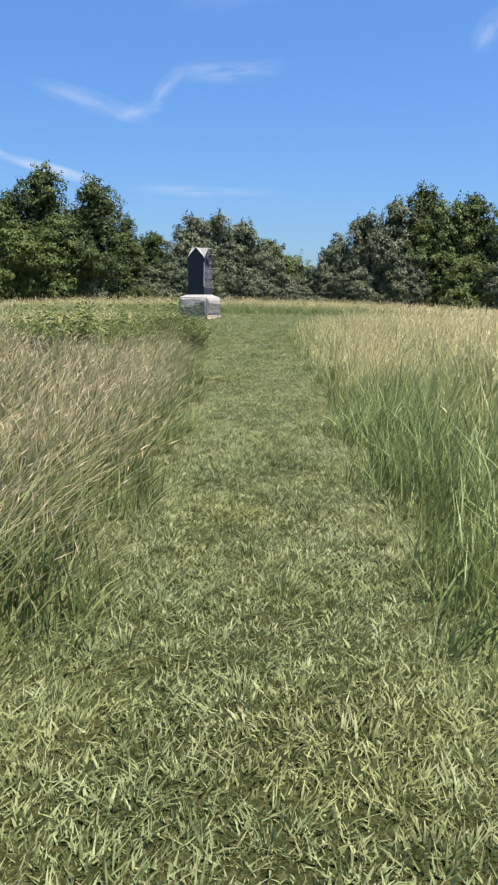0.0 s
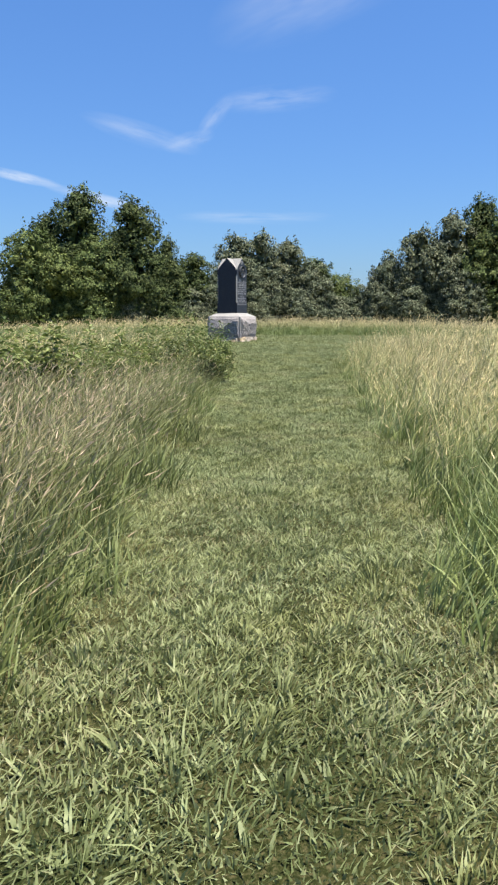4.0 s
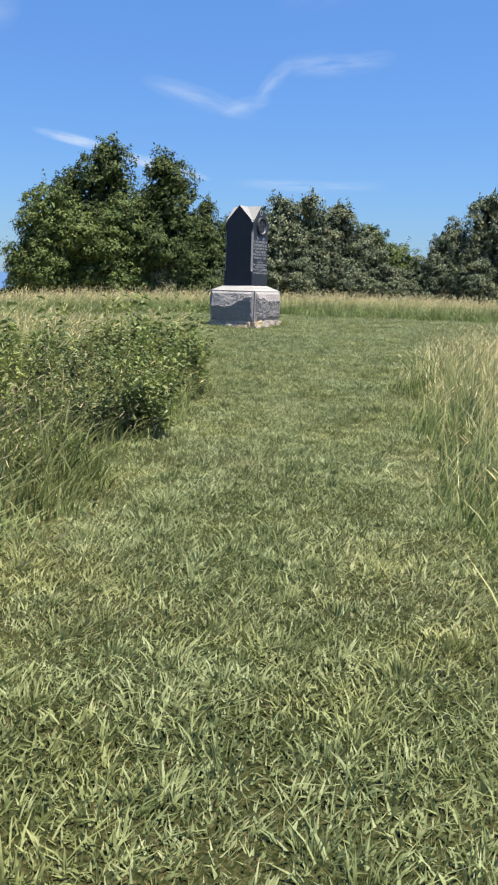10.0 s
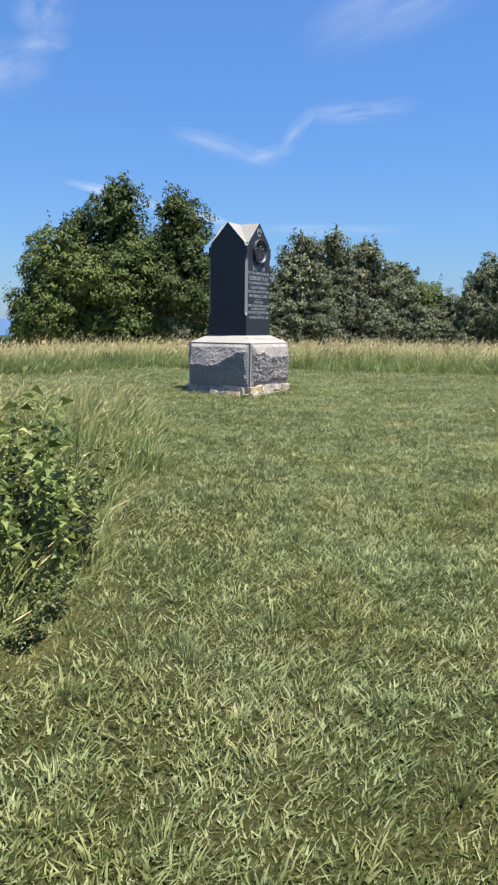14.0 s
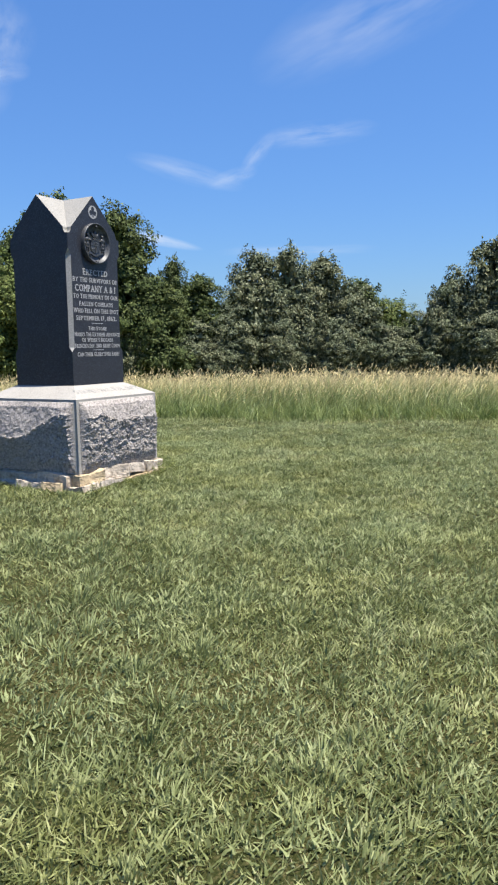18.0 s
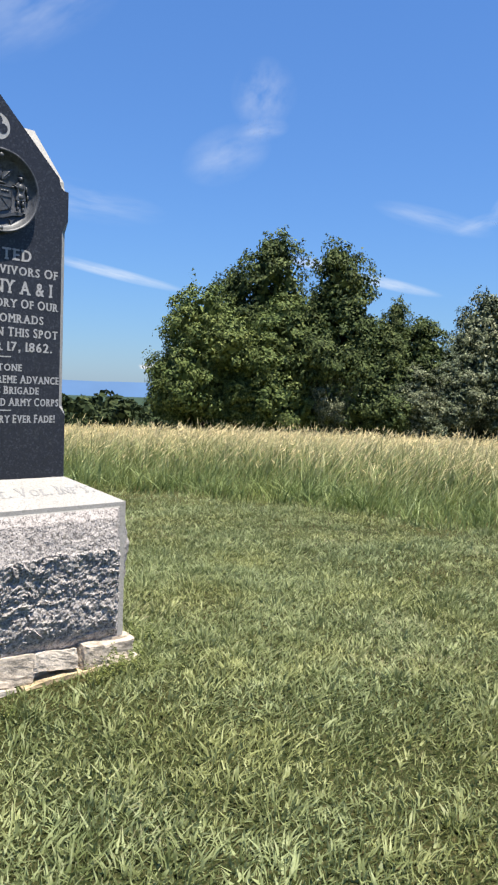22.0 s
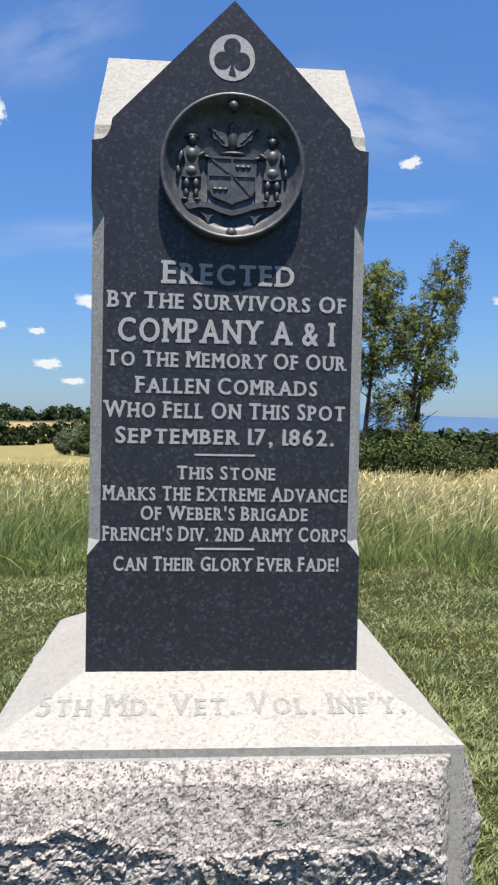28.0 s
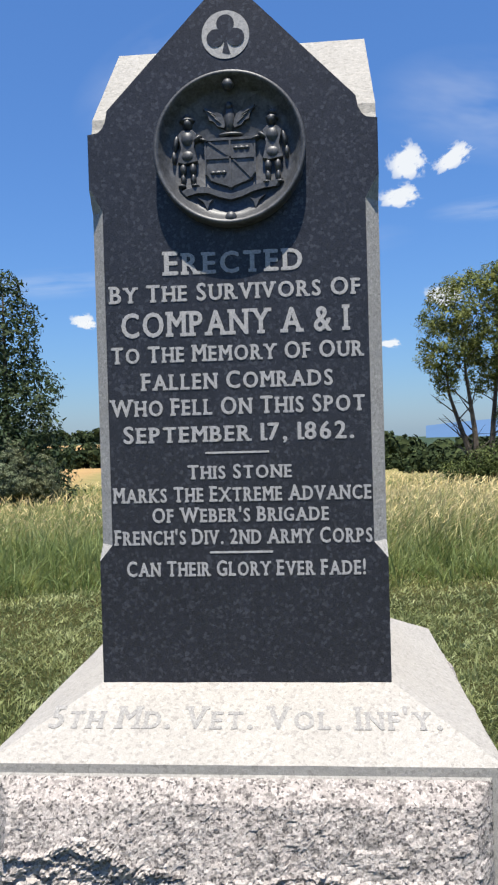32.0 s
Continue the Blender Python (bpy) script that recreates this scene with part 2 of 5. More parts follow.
def ground_material():
    k = Nodes("field_ground")
    p = k.place()
    crop = k.add("Attribute")
    crop.attribute_name = "crop"
    mown = k.add("Attribute")
    mown.attribute_name = "mown"
    # soil and tan thatch, its dark tones lowered to paint the shade between blades
    shaded_soil = k.ramp(k.noise(60.0, 6, 0.75, p), (0.30, (0.010, 0.013, 0.005)), (0.48, (0.026, 0.032, 0.012)), (0.64, (0.085, 0.078, 0.042)), (0.8, (0.21, 0.175, 0.11)))
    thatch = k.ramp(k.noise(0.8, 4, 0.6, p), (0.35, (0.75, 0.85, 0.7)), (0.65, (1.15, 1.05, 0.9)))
    near = k.mix(0.8, shaded_soil, thatch, "MULTIPLY")
    tall = k.ramp(k.noise(0.35, 6, 0.7, p), (0.3, (0.1216, 0.1216, 0.0456)), (0.7, (0.2584, 0.2204, 0.1064)))
    wheat = k.ramp(k.noise(0.12, 6, 0.7, p), (0.3, (0.235, 0.155, 0.070)), (0.7, (0.33, 0.235, 0.118)))
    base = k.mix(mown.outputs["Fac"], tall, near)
    col = k.mix(crop.outputs["Fac"], base, wheat)
    away = k.add("Attribute")
    away.attribute_name = "away"
    woods = k.ramp(k.noise(0.02, 6, 0.7, p), (0.35, (0.0228, 0.0395, 0.0274)), (0.65, (0.0418, 0.0646, 0.0441)))
    col = k.mix(away.outputs["Fac"], col, woods)
    return k.surface(k.add("BsdfPrincipled", Base_Color=col, Roughness=0.95, Specular_IOR_Level=0.03, Normal=k.bump(k.noise(40.0, 5, 0.7, p), 0.6, 0.03)))


M_GROUND = ground_material()


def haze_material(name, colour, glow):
    """Far hills, blue with distance: the haze is painted as a colour that glows by itself."""
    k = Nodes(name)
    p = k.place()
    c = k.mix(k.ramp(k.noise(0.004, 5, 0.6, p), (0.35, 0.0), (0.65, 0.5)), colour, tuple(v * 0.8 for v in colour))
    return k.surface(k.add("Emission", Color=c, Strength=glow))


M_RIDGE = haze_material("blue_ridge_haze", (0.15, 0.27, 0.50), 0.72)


def cloud_material(name, scale, stretch, low, high, amount, seed, ragged=False, detail=7):
    """Thin cloud: broken by noise, fading to nothing at the sheet's edges."""
    k = Nodes(name)
    uv = k.add("TexCoord").outputs["UV"]
    warp = k.add("Mapping", Vector=uv, Location=(seed, seed * 0.7, 0.0), Scale=(scale, scale * stretch, 1.0)).outputs[0]
    n = k.ramp(k.noise(1.0, detail, 0.6, warp), (low, 0.0), (high, 1.0))
    parts = k.add("SeparateXYZ", Vector=uv)
    off = []
    for axis in ("X", "Y"):
        v = k.maths("MULTIPLY", k.maths("SUBTRACT", parts.outputs[axis], 0.5), 2.0)
        off.append(k.maths("MULTIPLY", v, v))
    rim = k.ramp(k.maths("SUBTRACT", 1.0, k.maths("POWER", k.maths("ADD", *off), 0.5)), (0.0, 0.0), (0.8, 1.0))
    fac = k.maths("MULTIPLY", k.maths("MULTIPLY", n, rim), amount)
    if ragged:
        lump = k.maths("ADD", k.maths("MULTIPLY", k.noise(1.0, 7, 0.6, warp), 1.25), k.maths("MULTIPLY", rim, 0.62))
        fac = k.maths("MULTIPLY", k.maths("MULTIPLY", k.ramp(lump, (low, 0.0), (high, 1.0)), k.ramp(rim, (0.0, 0.0), (0.7, 1.0))), amount)
    clear = k.add("BsdfTransparent")
    white = k.add("Emission", Color=(0.94, 0.97, 1.0), Strength=0.46)
    return k.surface(blend(k, fac, clear, white))


M_CIRRUS = cloud_material("cirrus", 1.8, 1.2, 0.3, 0.95, 0.44, 3.1)
M_STREAK = cloud_material("cirrus_streak", 3.0, 0.6, 0.2, 0.75, 0.8, 7.7)
M_VEIL = cloud_material("cirrus_veil", 1.7, 1.3, 0.38, 0.90, 0.42, 5.3, False, 4)
M_PUFF = cloud_material("fair_weather_cloud", 4.6, 0.8, 0.84, 1.80, 0.95, 2.63, True)

# ---- building helpers ----


def part(name, bm, material, parent=None, label="", smooth=False):
    """Links a bmesh as one mesh object under a thing or a part."""
    me = bpy.data.meshes.new(name)
    bm.to_mesh(me)
    bm.free()
    me.materials.append(material)
    if smooth:
        me.shade_smooth()
    ob = new(name, me)
    ob.parent = parent
    return tagged(ob, label)


def empty(name, at, label, category, group=""):
    ob = new(name)
    ob.location = at
    return tagged(ob, label, category, group)


def box(bm, x0, y0, z0, x1, y1, z1):
    v = [bm.verts.new((x, y, z)) for z in (z0, z1) for x, y in ((x0, y0), (x1, y0), (x1, y1), (x0, y1))]
    for f in ((3, 2, 1, 0), (4, 5, 6, 7), (0, 1, 5, 4), (1, 2, 6, 5), (2, 3, 7, 6), (3, 0, 4, 7)):
        bm.faces.new([v[i] for i in f])
    return v


def bulk(name, verts, faces_n, material, attributes=None):
    """One mesh from arrays: verts (n, 3); faces as (m, k) index arrays, one array for each size of face."""
    me = bpy.data.meshes.new(name)
    loops = np.concatenate([f.ravel() for f in faces_n]).astype(np.int32)
    counts = np.concatenate([np.full(len(f), f.shape[1]) for f in faces_n]).astype(np.int32)
    starts = np.concatenate(([0], np.cumsum(counts)[:-1])).astype(np.int32)
    me.vertices.add(len(verts))
    me.vertices.foreach_set("co", np.ascontiguousarray(verts, dtype=np.float32).ravel())
    me.loops.add(len(loops))
    me.loops.foreach_set("vertex_index", loops)
    me.polygons.add(len(counts))
    me.polygons.foreach_set("loop_start", starts)
    me.update(calc_edges=True)
    for key, values in (attributes or {}).items():
        a = me.attributes.new(key, "FLOAT", "POINT")
        a.data.foreach_set("value", np.ascontiguousarray(values, dtype=np.float32))
    me.materials.append(material)
    return me



# ---- the plan: lie of the land, and where the grass is mown ----
HEAD = np.array((0.87, 0.49))  # the way walked along the mown strip
SLOPE_S = (-8, 0, 2, 4, 12, 16, 24, 33)
SLOPE_Z = (-0.10, -0.19, -0.26, -0.34, -0.63, -0.64, -0.65, -0.66)
FALL_D = (0, 7, 14, 25, 60, 260, 330, 420, 700, 1500, 6000)
FALL_EAST = (0, 0, 0.36, 1.0, 2.5, 13.6, 16.5, 19, 24, 34, 62)  # down into the wide valley
FALL_WEST = (0, 0, 0.36, 1.0, 2.5, 8.9, 8.9, 7.5, 5.5, 5.0, 5.0)  # a shallow dip, then fields that rise again
STRIP_A, STRIP_B = np.array((-34.0, -17.0)), np.array((4.0, 0.0))
# outline of the mown strip and of the lawn round the monument
MOWN = ((-34, -18.2), (-25.5, -14.15), (-21.5, -12.5), (-18, -11.25), (-14.4, -9.85), (-10.7, -8.2), (-6.6, -6.6), (-4.2, -5.9),
        (-3.2, -7.5), (0, -9.5), (7.5, -9.5), (7.3, -5), (6.8, -3), (6.2, -1.2), (5.6, 0.5), (5.3, 2.2), (4.6, 4.0), (3.6, 5.2),
        (1.9, 5.5), (-2.4, 5.6), (-3.8, 4.2), (-3.9, 1.6), (-3.2, -0.7), (-4.7, -1.9), (-9.1, -4.55), (-13.3, -6.4), (-16.3, -7.9), (-21.9, -10.5),
        (-26.55, -12.3), (-34.3, -15.5))


def to_strip(x, y):
    """Distance from the line along the strip."""
    d = STRIP_B - STRIP_A
    u = np.clip(((x - STRIP_A[0]) * d[0] + (y - STRIP_A[1]) * d[1]) / (d @ d), 0, 1)
    return np.hypot(x - STRIP_A[0] - u * d[0], y - STRIP_A[1] - u * d[1])


def fall(x, y):
    d = to_strip(x, y)
    west = np.clip((7 - np.degrees(np.arctan2(x, y + 2.5))) / 5, 0, 1)
    return np.interp(d, FALL_D, FALL_EAST) * (1 - west) + np.interp(d, FALL_D, FALL_WEST) * west


def lie(x, y):
    """Height of the ground."""
    s = -(HEAD[0] * x + HEAD[1] * y)
    near = np.interp(s, SLOPE_S, SLOPE_Z)
    bumps = 0.02 * np.sin(x * 1.3 + 0.7 * y) * np.sin(y * 1.7 - 0.4 * x) + 0.012 * np.sin(3.1 * x + 2.2) * np.sin(2.7 * y + 0.5)
    return near + bumps * np.clip((np.hypot(x, y) - 1.2) / 2, 0, 1) - fall(x, y)


def lie_at(x, y):
    return float(lie(np.array([x]), np.array([y]))[0])


def wobble(x, y):
    return 0.13 * np.sin(2.3 * x + 1.1 * y) + 0.09 * np.sin(5.1 * x - 3.7 * y + 1.0) + 0.06 * np.sin(9.7 * x + 8.1 * y)


def inside(x, y, outline=MOWN):
    """Which points lie within the outline."""
    hit = np.zeros(len(x), bool)
    for (ax, ay), (bx, by) in zip(outline, outline[1:] + outline[:1]):
        cross = (ay > y) != (by > y)
        hit ^= cross & (x < (bx - ax) * (y - ay) / ((by - ay) if by != ay else 1e-9) + ax)
    return hit


def to_edge(x, y, outline=MOWN):
    """Distance from the outline."""
    best = np.full(len(x), 1e9)
    for (ax, ay), (bx, by) in zip(outline, outline[1:] + outline[:1]):
        dx, dy = bx - ax, by - ay
        u = np.clip(((x - ax) * dx + (y - ay) * dy) / (dx * dx + dy * dy), 0, 1)
        best = np.minimum(best, np.hypot(x - ax - u * dx, y - ay - u * dy))
    return best


def signed(x, y):
    """Distance from the ragged mown edge: below zero on the mown side."""
    d = to_edge(x, y)
    return np.where(inside(x, y), -d, d) + wobble(x, y)


# ---- ground ----


def spread(lo, hi, fine_lo, fine_hi, step):
    mid = np.arange(fine_lo, fine_hi + step, step)
    out = [fine_hi + step]
    while out[-1] < hi:
        out.append(out[-1] + max(step, (out[-1] - fine_hi) * 0.14))
    inn = [fine_lo - step]
    while inn[-1] > lo:
        inn.append(inn[-1] - max(step, (fine_lo - inn[-1]) * 0.14))
    return np.concatenate((inn[::-1], mid, out))


def wheat_field(x, y):
    """Where ripe wheat stands, beyond the meadow and across the valley."""
    bearing, dist = np.degrees(np.arctan2(x, y + 2.5)), np.hypot(x, y)
    near = (dist > 45) & (y > 24) & (bearing < -18.6 + 5.6 * (dist - 45) / 200) & (bearing > -75)
    return near | ((dist > 60) & (bearing > 17) & (bearing < 30) & (dist < 160)) | ((dist > 420) & (dist < 640) & (bearing > -40) & (bearing < 2))


def make_ground():
    xs, ys = spread(-4600, 4600, -36, 12, 0.5), spread(-4600, 4600, -20, 14, 0.5)
    gx, gy = np.meshgrid(xs, ys)
    x, y = gx.ravel(), gy.ravel()
    z = lie(x, y)
    n = len(xs)
    i = (np.arange(len(ys) - 1)[:, None] * n + np.arange(n - 1)[None, :]).ravel()
    quads = np.stack((i, i + 1, i + n + 1, i + n), 1)
    dist = np.hypot(x, y)
    crop = wheat_field(x, y)
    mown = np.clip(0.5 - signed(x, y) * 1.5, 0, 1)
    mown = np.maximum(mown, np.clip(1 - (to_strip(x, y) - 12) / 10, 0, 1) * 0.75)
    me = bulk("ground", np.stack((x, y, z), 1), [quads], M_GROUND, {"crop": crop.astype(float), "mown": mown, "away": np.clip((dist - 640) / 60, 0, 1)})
    me.shade_smooth()
    return tagged(new("ground", me), "rolling field of mown and tall summer grass", "ground", kind="structure")


make_ground()

# ---- the monument ----
W, SHAFT_Z, PLINTH_Z, CHAMFER_TOP, SHOULDER, APEX = 0.386, 0.773, 1.135, 2.075, 2.25, 2.648
BASE, BASE_TOP, BASE_LOW = 0.622, 0.655, -0.065
FACE_SCALE = 0.772 / 482  # metres for a unit of the face's drawing, whose origin is the shaft's foot

monument = empty("monument", (0, 0, 0), "dark granite memorial shaft with crossed gables on a pale rock-faced base", "monument")


def shaft_mesh():
    """The shaft below the roof: full square at foot and head, its corners cut between, each cut ending in a slope."""
    bm = bmesh.new()
    c = 0.036

    def ring(z, cut):
        pts = []
        for sx, sy in ((-1, -1), (1, -1), (1, 1), (-1, 1)):
            a, b = (sx * W, sy * (W - cut)), (sx * (W - cut), sy * W)
            pts += [a, b] if sx * sy > 0 else [b, a]
        return [bm.verts.new((x, y, z)) for x, y in pts]

    levels = [(SHAFT_Z, 0.0015), (PLINTH_Z - 0.03, 0.0015), (PLINTH_Z + 0.012, c), (CHAMFER_TOP - 0.03, c), (CHAMFER_TOP + 0.03, 0.003), (SHOULDER - 0.012, 0.003), (SHOULDER, 0.0035)]
    rings = [ring(z, cut) for z, cut in levels]
    for lo, hi, k in zip(rings, rings[1:], range(9)):
        for i in range(8):
            f = bm.faces.new((lo[i], lo[(i + 1) % 8], hi[(i + 1) % 8], hi[i]))
            f.material_index = 1 if i % 2 == 0 and 1 <= k <= 3 else 0
    bm.faces.new(rings[0][::-1])
    return bm


shaft = part("shaft", shaft_mesh(), M_POLISHED, monument, "polished dark granite shaft with chamfered corners")
shaft.data.materials.append(M_HAMMERED)


def gable_mesh():
    """Crossed gables over the shaft: the height at a place follows the nearer of the two ridges; coved at the four shoulders."""
    slope = (APEX - SHOULDER - 0.062) / 0.331
    steps = (0.0, 0.331, 0.336, 0.345, 0.358, W)
    tops = {0.0: APEX, 0.331: APEX - slope * 0.331, 0.336: SHOULDER + 0.034, 0.345: SHOULDER + 0.015, 0.358: SHOULDER + 0.005, W: SHOULDER + 0.001}
    line = [-s for s in steps[:0:-1]] + list(steps)
    bm = bmesh.new()
    grid = {(i, j): bm.verts.new((x, y, tops[min(abs(x), abs(y))])) for i, x in enumerate(line) for j, y in enumerate(line)}
    n = len(line)
    for i in range(n - 1):
        for j in range(n - 1):
            a, b, c, d = grid[i, j], grid[i + 1, j], grid[i + 1, j + 1], grid[i, j + 1]
            x, y = (line[i] + line[i + 1]) / 2, (line[j] + line[j + 1]) / 2
            tris = ((a, b, c), (a, c, d)) if x * y > 0 else ((a, b, d), (b, c, d))
            for t in tris:
                bm.faces.new(t).material_index = 1
    # upright gable faces down to the shoulder line
    for side in range(4):
        row = [grid[i, 0] if side == 0 else grid[i, n - 1] if side == 1 else grid[0, i] if side == 2 else grid[n - 1, i] for i in range(n)]
        feet = [bm.verts.new((v.co.x, v.co.y, SHOULDER)) for v in row]
        for k in range(n - 1):
            bm.faces.new((feet[k], feet[k + 1], row[k + 1], row[k]))
    bmesh.ops.recalc_face_normals(bm, faces=bm.faces)
    return bm


gable = part("gable_head", gable_mesh(), M_POLISHED, monument, "four dark gables under a pale hammered granite roof")
gable.data.materials.append(M_CAP)


def face_x(u):
    return (u - 483) * FACE_SCALE


def face_z(v):
    return SHAFT_Z + (1251 - v) * FACE_SCALE


GLYPHS, glyph_of = {}, {}
# where each capital's stems end in slab serifs: l, r, c for left, right and centre stem, at foot and head
SERIFS = {"A": ("lr", ""), "B": ("l", "l"), "D": ("l", "l"), "E": ("l", "l"), "F": ("l", "l"), "H": ("lr", "lr"), "I": ("c", "c"), "K": ("lr", "lr"), "L": ("l", "l"), "M": ("lr", "lr"),
          "N": ("l", "lr"), "P": ("l", "l"), "R": ("lr", "l"), "T": ("c", ""), "U": ("", "lr"), "V": ("", "lr"), "W": ("", "lr"), "X": ("lr", "lr"), "Y": ("c", "lr"), "1": ("c", "")}


def glyph(ch):
    """Outline of one letter of the built-in font, flat: a bmesh kept for copying, with its width."""
    if ch not in GLYPHS:
        curve = bpy.data.curves.new("glyph", "FONT")
        curve.body, curve.resolution_u = ch, 3
        temp = new("glyph", curve)
        me = bpy.data.meshes.new_from_object(temp.evaluated_get(bpy.context.evaluated_depsgraph_get()))
        bpy.data.objects.remove(temp)
        xs = [v.co.x for v in me.vertices]
        for v in me.vertices:
            v.co.x -= min(xs)
        GLYPHS[ch] = (me, max(xs) - min(xs))
        glyph_of[me.name] = ch
    return GLYPHS[ch]


def lettering(name, text, material, parent, width, height, m, depth=0.0016, small=0.9, bold=0.028, gap=0.19, label=""):
    """One line of raised capitals, the first of each word larger, each letter a piece, fitted to its width and height at the pose m."""
    line = tagged(new(name), label)
    line.parent, line.matrix_basis = parent, m
    laid, x = [], 0.0
    for i, ch in enumerate(text):
        if ch == " ":
            x += 0.30
            continue
        k = small if ch.islower() or (ch.isdigit() and small < 0.85 and i) else 1.0
        me, w = glyph(ch.upper())
        laid.append((me, x, k))
        x += w * k + gap
    total, tall = x - gap, height / 0.69
    made = {}
    for me, at, k in laid:
        if (me.name, k) not in made:
            bm = bmesh.new()
            for n, (dx, dy) in enumerate(((-bold, 0), (bold, 0), (0, -bold * 0.6), (0, bold * 0.6))):
                one = bmesh.new()
                one.from_mesh(me)
                bmesh.ops.remove_doubles(one, verts=one.verts, dist=1e-4)
                up = bmesh.ops.extrude_face_region(one, geom=one.faces[:])
                rise = depth - 0.00006 * n
                lifted = {v for v in up["geom"] if isinstance(v, bmesh.types.BMVert)}
                for v in one.verts:
                    v.co = Vector(((v.co.x * k + dx) * width / total, (v.co.y * k + dy) * tall, rise if v in lifted else 0.0))
                bmesh.ops.recalc_face_normals(one, faces=one.faces)
                flat = bpy.data.meshes.new("letter")
                one.to_mesh(flat)
                one.free()
                bm.from_mesh(flat)
                bpy.data.meshes.remove(flat)
            w = max(v.co.x for v in me.vertices)
            feet, heads = SERIFS.get(glyph_of[me.name], ("", ""))
            for n, (ends, z0) in enumerate(((feet, 0.0), (heads, 0.69 - 0.07))):
                for e in ends:
                    c = 0.05 if e == "l" else w - 0.05 if e == "r" else w / 2 + (0.06 if glyph_of[me.name] == "1" else 0)
                    reach = 0.125 + bold * 0.5
                    box(bm, (c - reach) * k * width / total, (z0 * k - bold * 0.5) * tall, 0.0, (c + reach) * k * width / total, ((z0 + 0.07) * k + bold * 0.5) * tall, depth - 0.0003)
            made[me.name, k] = part("letter", bm, material, line)
            ob = made[me.name, k]
        else:
            ob = new("letter", made[me.name, k].data)
            ob.parent = line
        ob.location = ((at - total / 2) * width / total, 0, 0)
    return line


LINES = (("Erected", 368, 595, 530, 568), ("By The Survivors Of", 274, 688, 584, 612), ("COMPANY A & I", 292, 667, 630, 670),
         ("To The Memory Of Our", 273, 690, 686, 713), ("Fallen Comrads", 324, 640, 731, 759), ("Who Fell On This Spot", 270, 691, 774, 802),
         ("September 17, 1862.", 290, 672, 819, 847), ("This Stone", 397, 569, 886, 909), ("Marks The Extreme Advance", 270, 698, 922, 947),
         ("Of Weber's Brigade", 335, 628, 957, 981), ("French's Div. 2nd Army Corps", 270, 698, 993, 1018), ("Can Their Glory Ever Fade!", 289, 686, 1046, 1071))
for text, u0, u1, v0, v1 in LINES:
    lettering("inscription_line", text, M_LETTER, monument, (u1 - u0) * FACE_SCALE, (v1 - v0) * FACE_SCALE,
              pose(face_x((u0 + u1) / 2), -W - 0.0002, face_z(v1), 90), label="pale raised capital letters")
for u0, u1, v in ((427, 533, 866), (430, 535, 1032)):
    bm = bmesh.new()
    box(bm, face_x(u0), -W - 0.0016, face_z(v + 1.7), face_x(u1), -W + 0.001, face_z(v - 1.7))
    part("rule", bm, M_LETTER, shaft, "short raised pale line")


def disc(bm, x, z, r, y_back, y_front, n=48):
    """A flat round plate on the face."""
    rings = [[bm.verts.new((x + r * math.cos(2 * math.pi * i / n), y, z + r * math.sin(2 * math.pi * i / n))) for i in range(n)] for y in (y_back, y_front)]
    for i in range(n):
        bm.faces.new((rings[0][i], rings[0][(i + 1) % n], rings[1][(i + 1) % n], rings[1][i]))
    bm.faces.new(rings[1])
    return rings


def badge():
    """The corps badge: a pale disc with a dark trefoil."""
    x, z, r = face_x(480), face_z(178), 39.5 * FACE_SCALE
    bm = bmesh.new()
    disc(bm, x, z, r, -W + 0.001, -W - 0.0016)
    bmesh.ops.recalc_face_normals(bm, faces=bm.faces)
    plate = part("badge", bm, M_LETTER, shaft, "pale round badge with a trefoil")
    for k, (dx, dz) in enumerate(((0, 0.46), (-0.42, -0.13), (0.42, -0.13))):
        bm = bmesh.new()
        disc(bm, x + dx * r, z + dz * r, r * 0.37, -W, -W - 0.0026 - 0.0003 * k, 28)
        bmesh.ops.recalc_face_normals(bm, faces=bm.faces)
        part("trefoil_leaf", bm, M_POLISHED, plate)
    bm = bmesh.new()
    v = [bm.verts.new((x + dx * r, -W - 0.0024, z + dz * r)) for dx, dz in ((-0.15, -0.75), (0.2, -0.82), (0.06, -0.35), (0.16, 0.2), (-0.16, 0.2), (-0.05, -0.35))]
    bm.faces.new(v)
    bmesh.ops.recalc_face_normals(bm, faces=bm.faces)
    part("trefoil_stalk", bm, M_POLISHED, plate)


badge()


def lathe_disc(name, profile, x, z, material, parent, label, n=72):
    """Turned round an axis out of the face: profile rows of (radius, distance out of the face)."""
    bm = bmesh.new()
    rings = []
    for r, d in profile:
        rings.append([bm.verts.new((x + r * math.cos(2 * math.pi * i / n), -W - d, z + r * math.sin(2 * math.pi * i / n))) for i in range(n)])
    for a, b in zip(rings, rings[1:]):
        for i in range(n):
            bm.faces.new((a[i], a[(i + 1) % n], b[(i + 1) % n], b[i]))
    bm.faces.new(rings[-1])
    bmesh.ops.recalc_face_normals(bm, faces=bm.faces)
    return part(name, bm, material, parent, label, smooth=True)


def blob(name, parent, x, z, rx, rz, depth, tilt=0.0, seg=14):
    """A rounded boss of the relief."""
    bm = bmesh.new()
    bmesh.ops.create_uvsphere(bm, u_segments=seg, v_segments=9, radius=1.0)
    m = Matrix.Translation((x, -W - MED_FLOOR, z)) @ Matrix.Rotation(tilt, 4, "Y") @ Matrix.Diagonal((rx, depth, rz, 1))
    bmesh.ops.transform(bm, matrix=m, verts=bm.verts)
    return part(name, bm, M_BRONZE, parent, smooth=True)


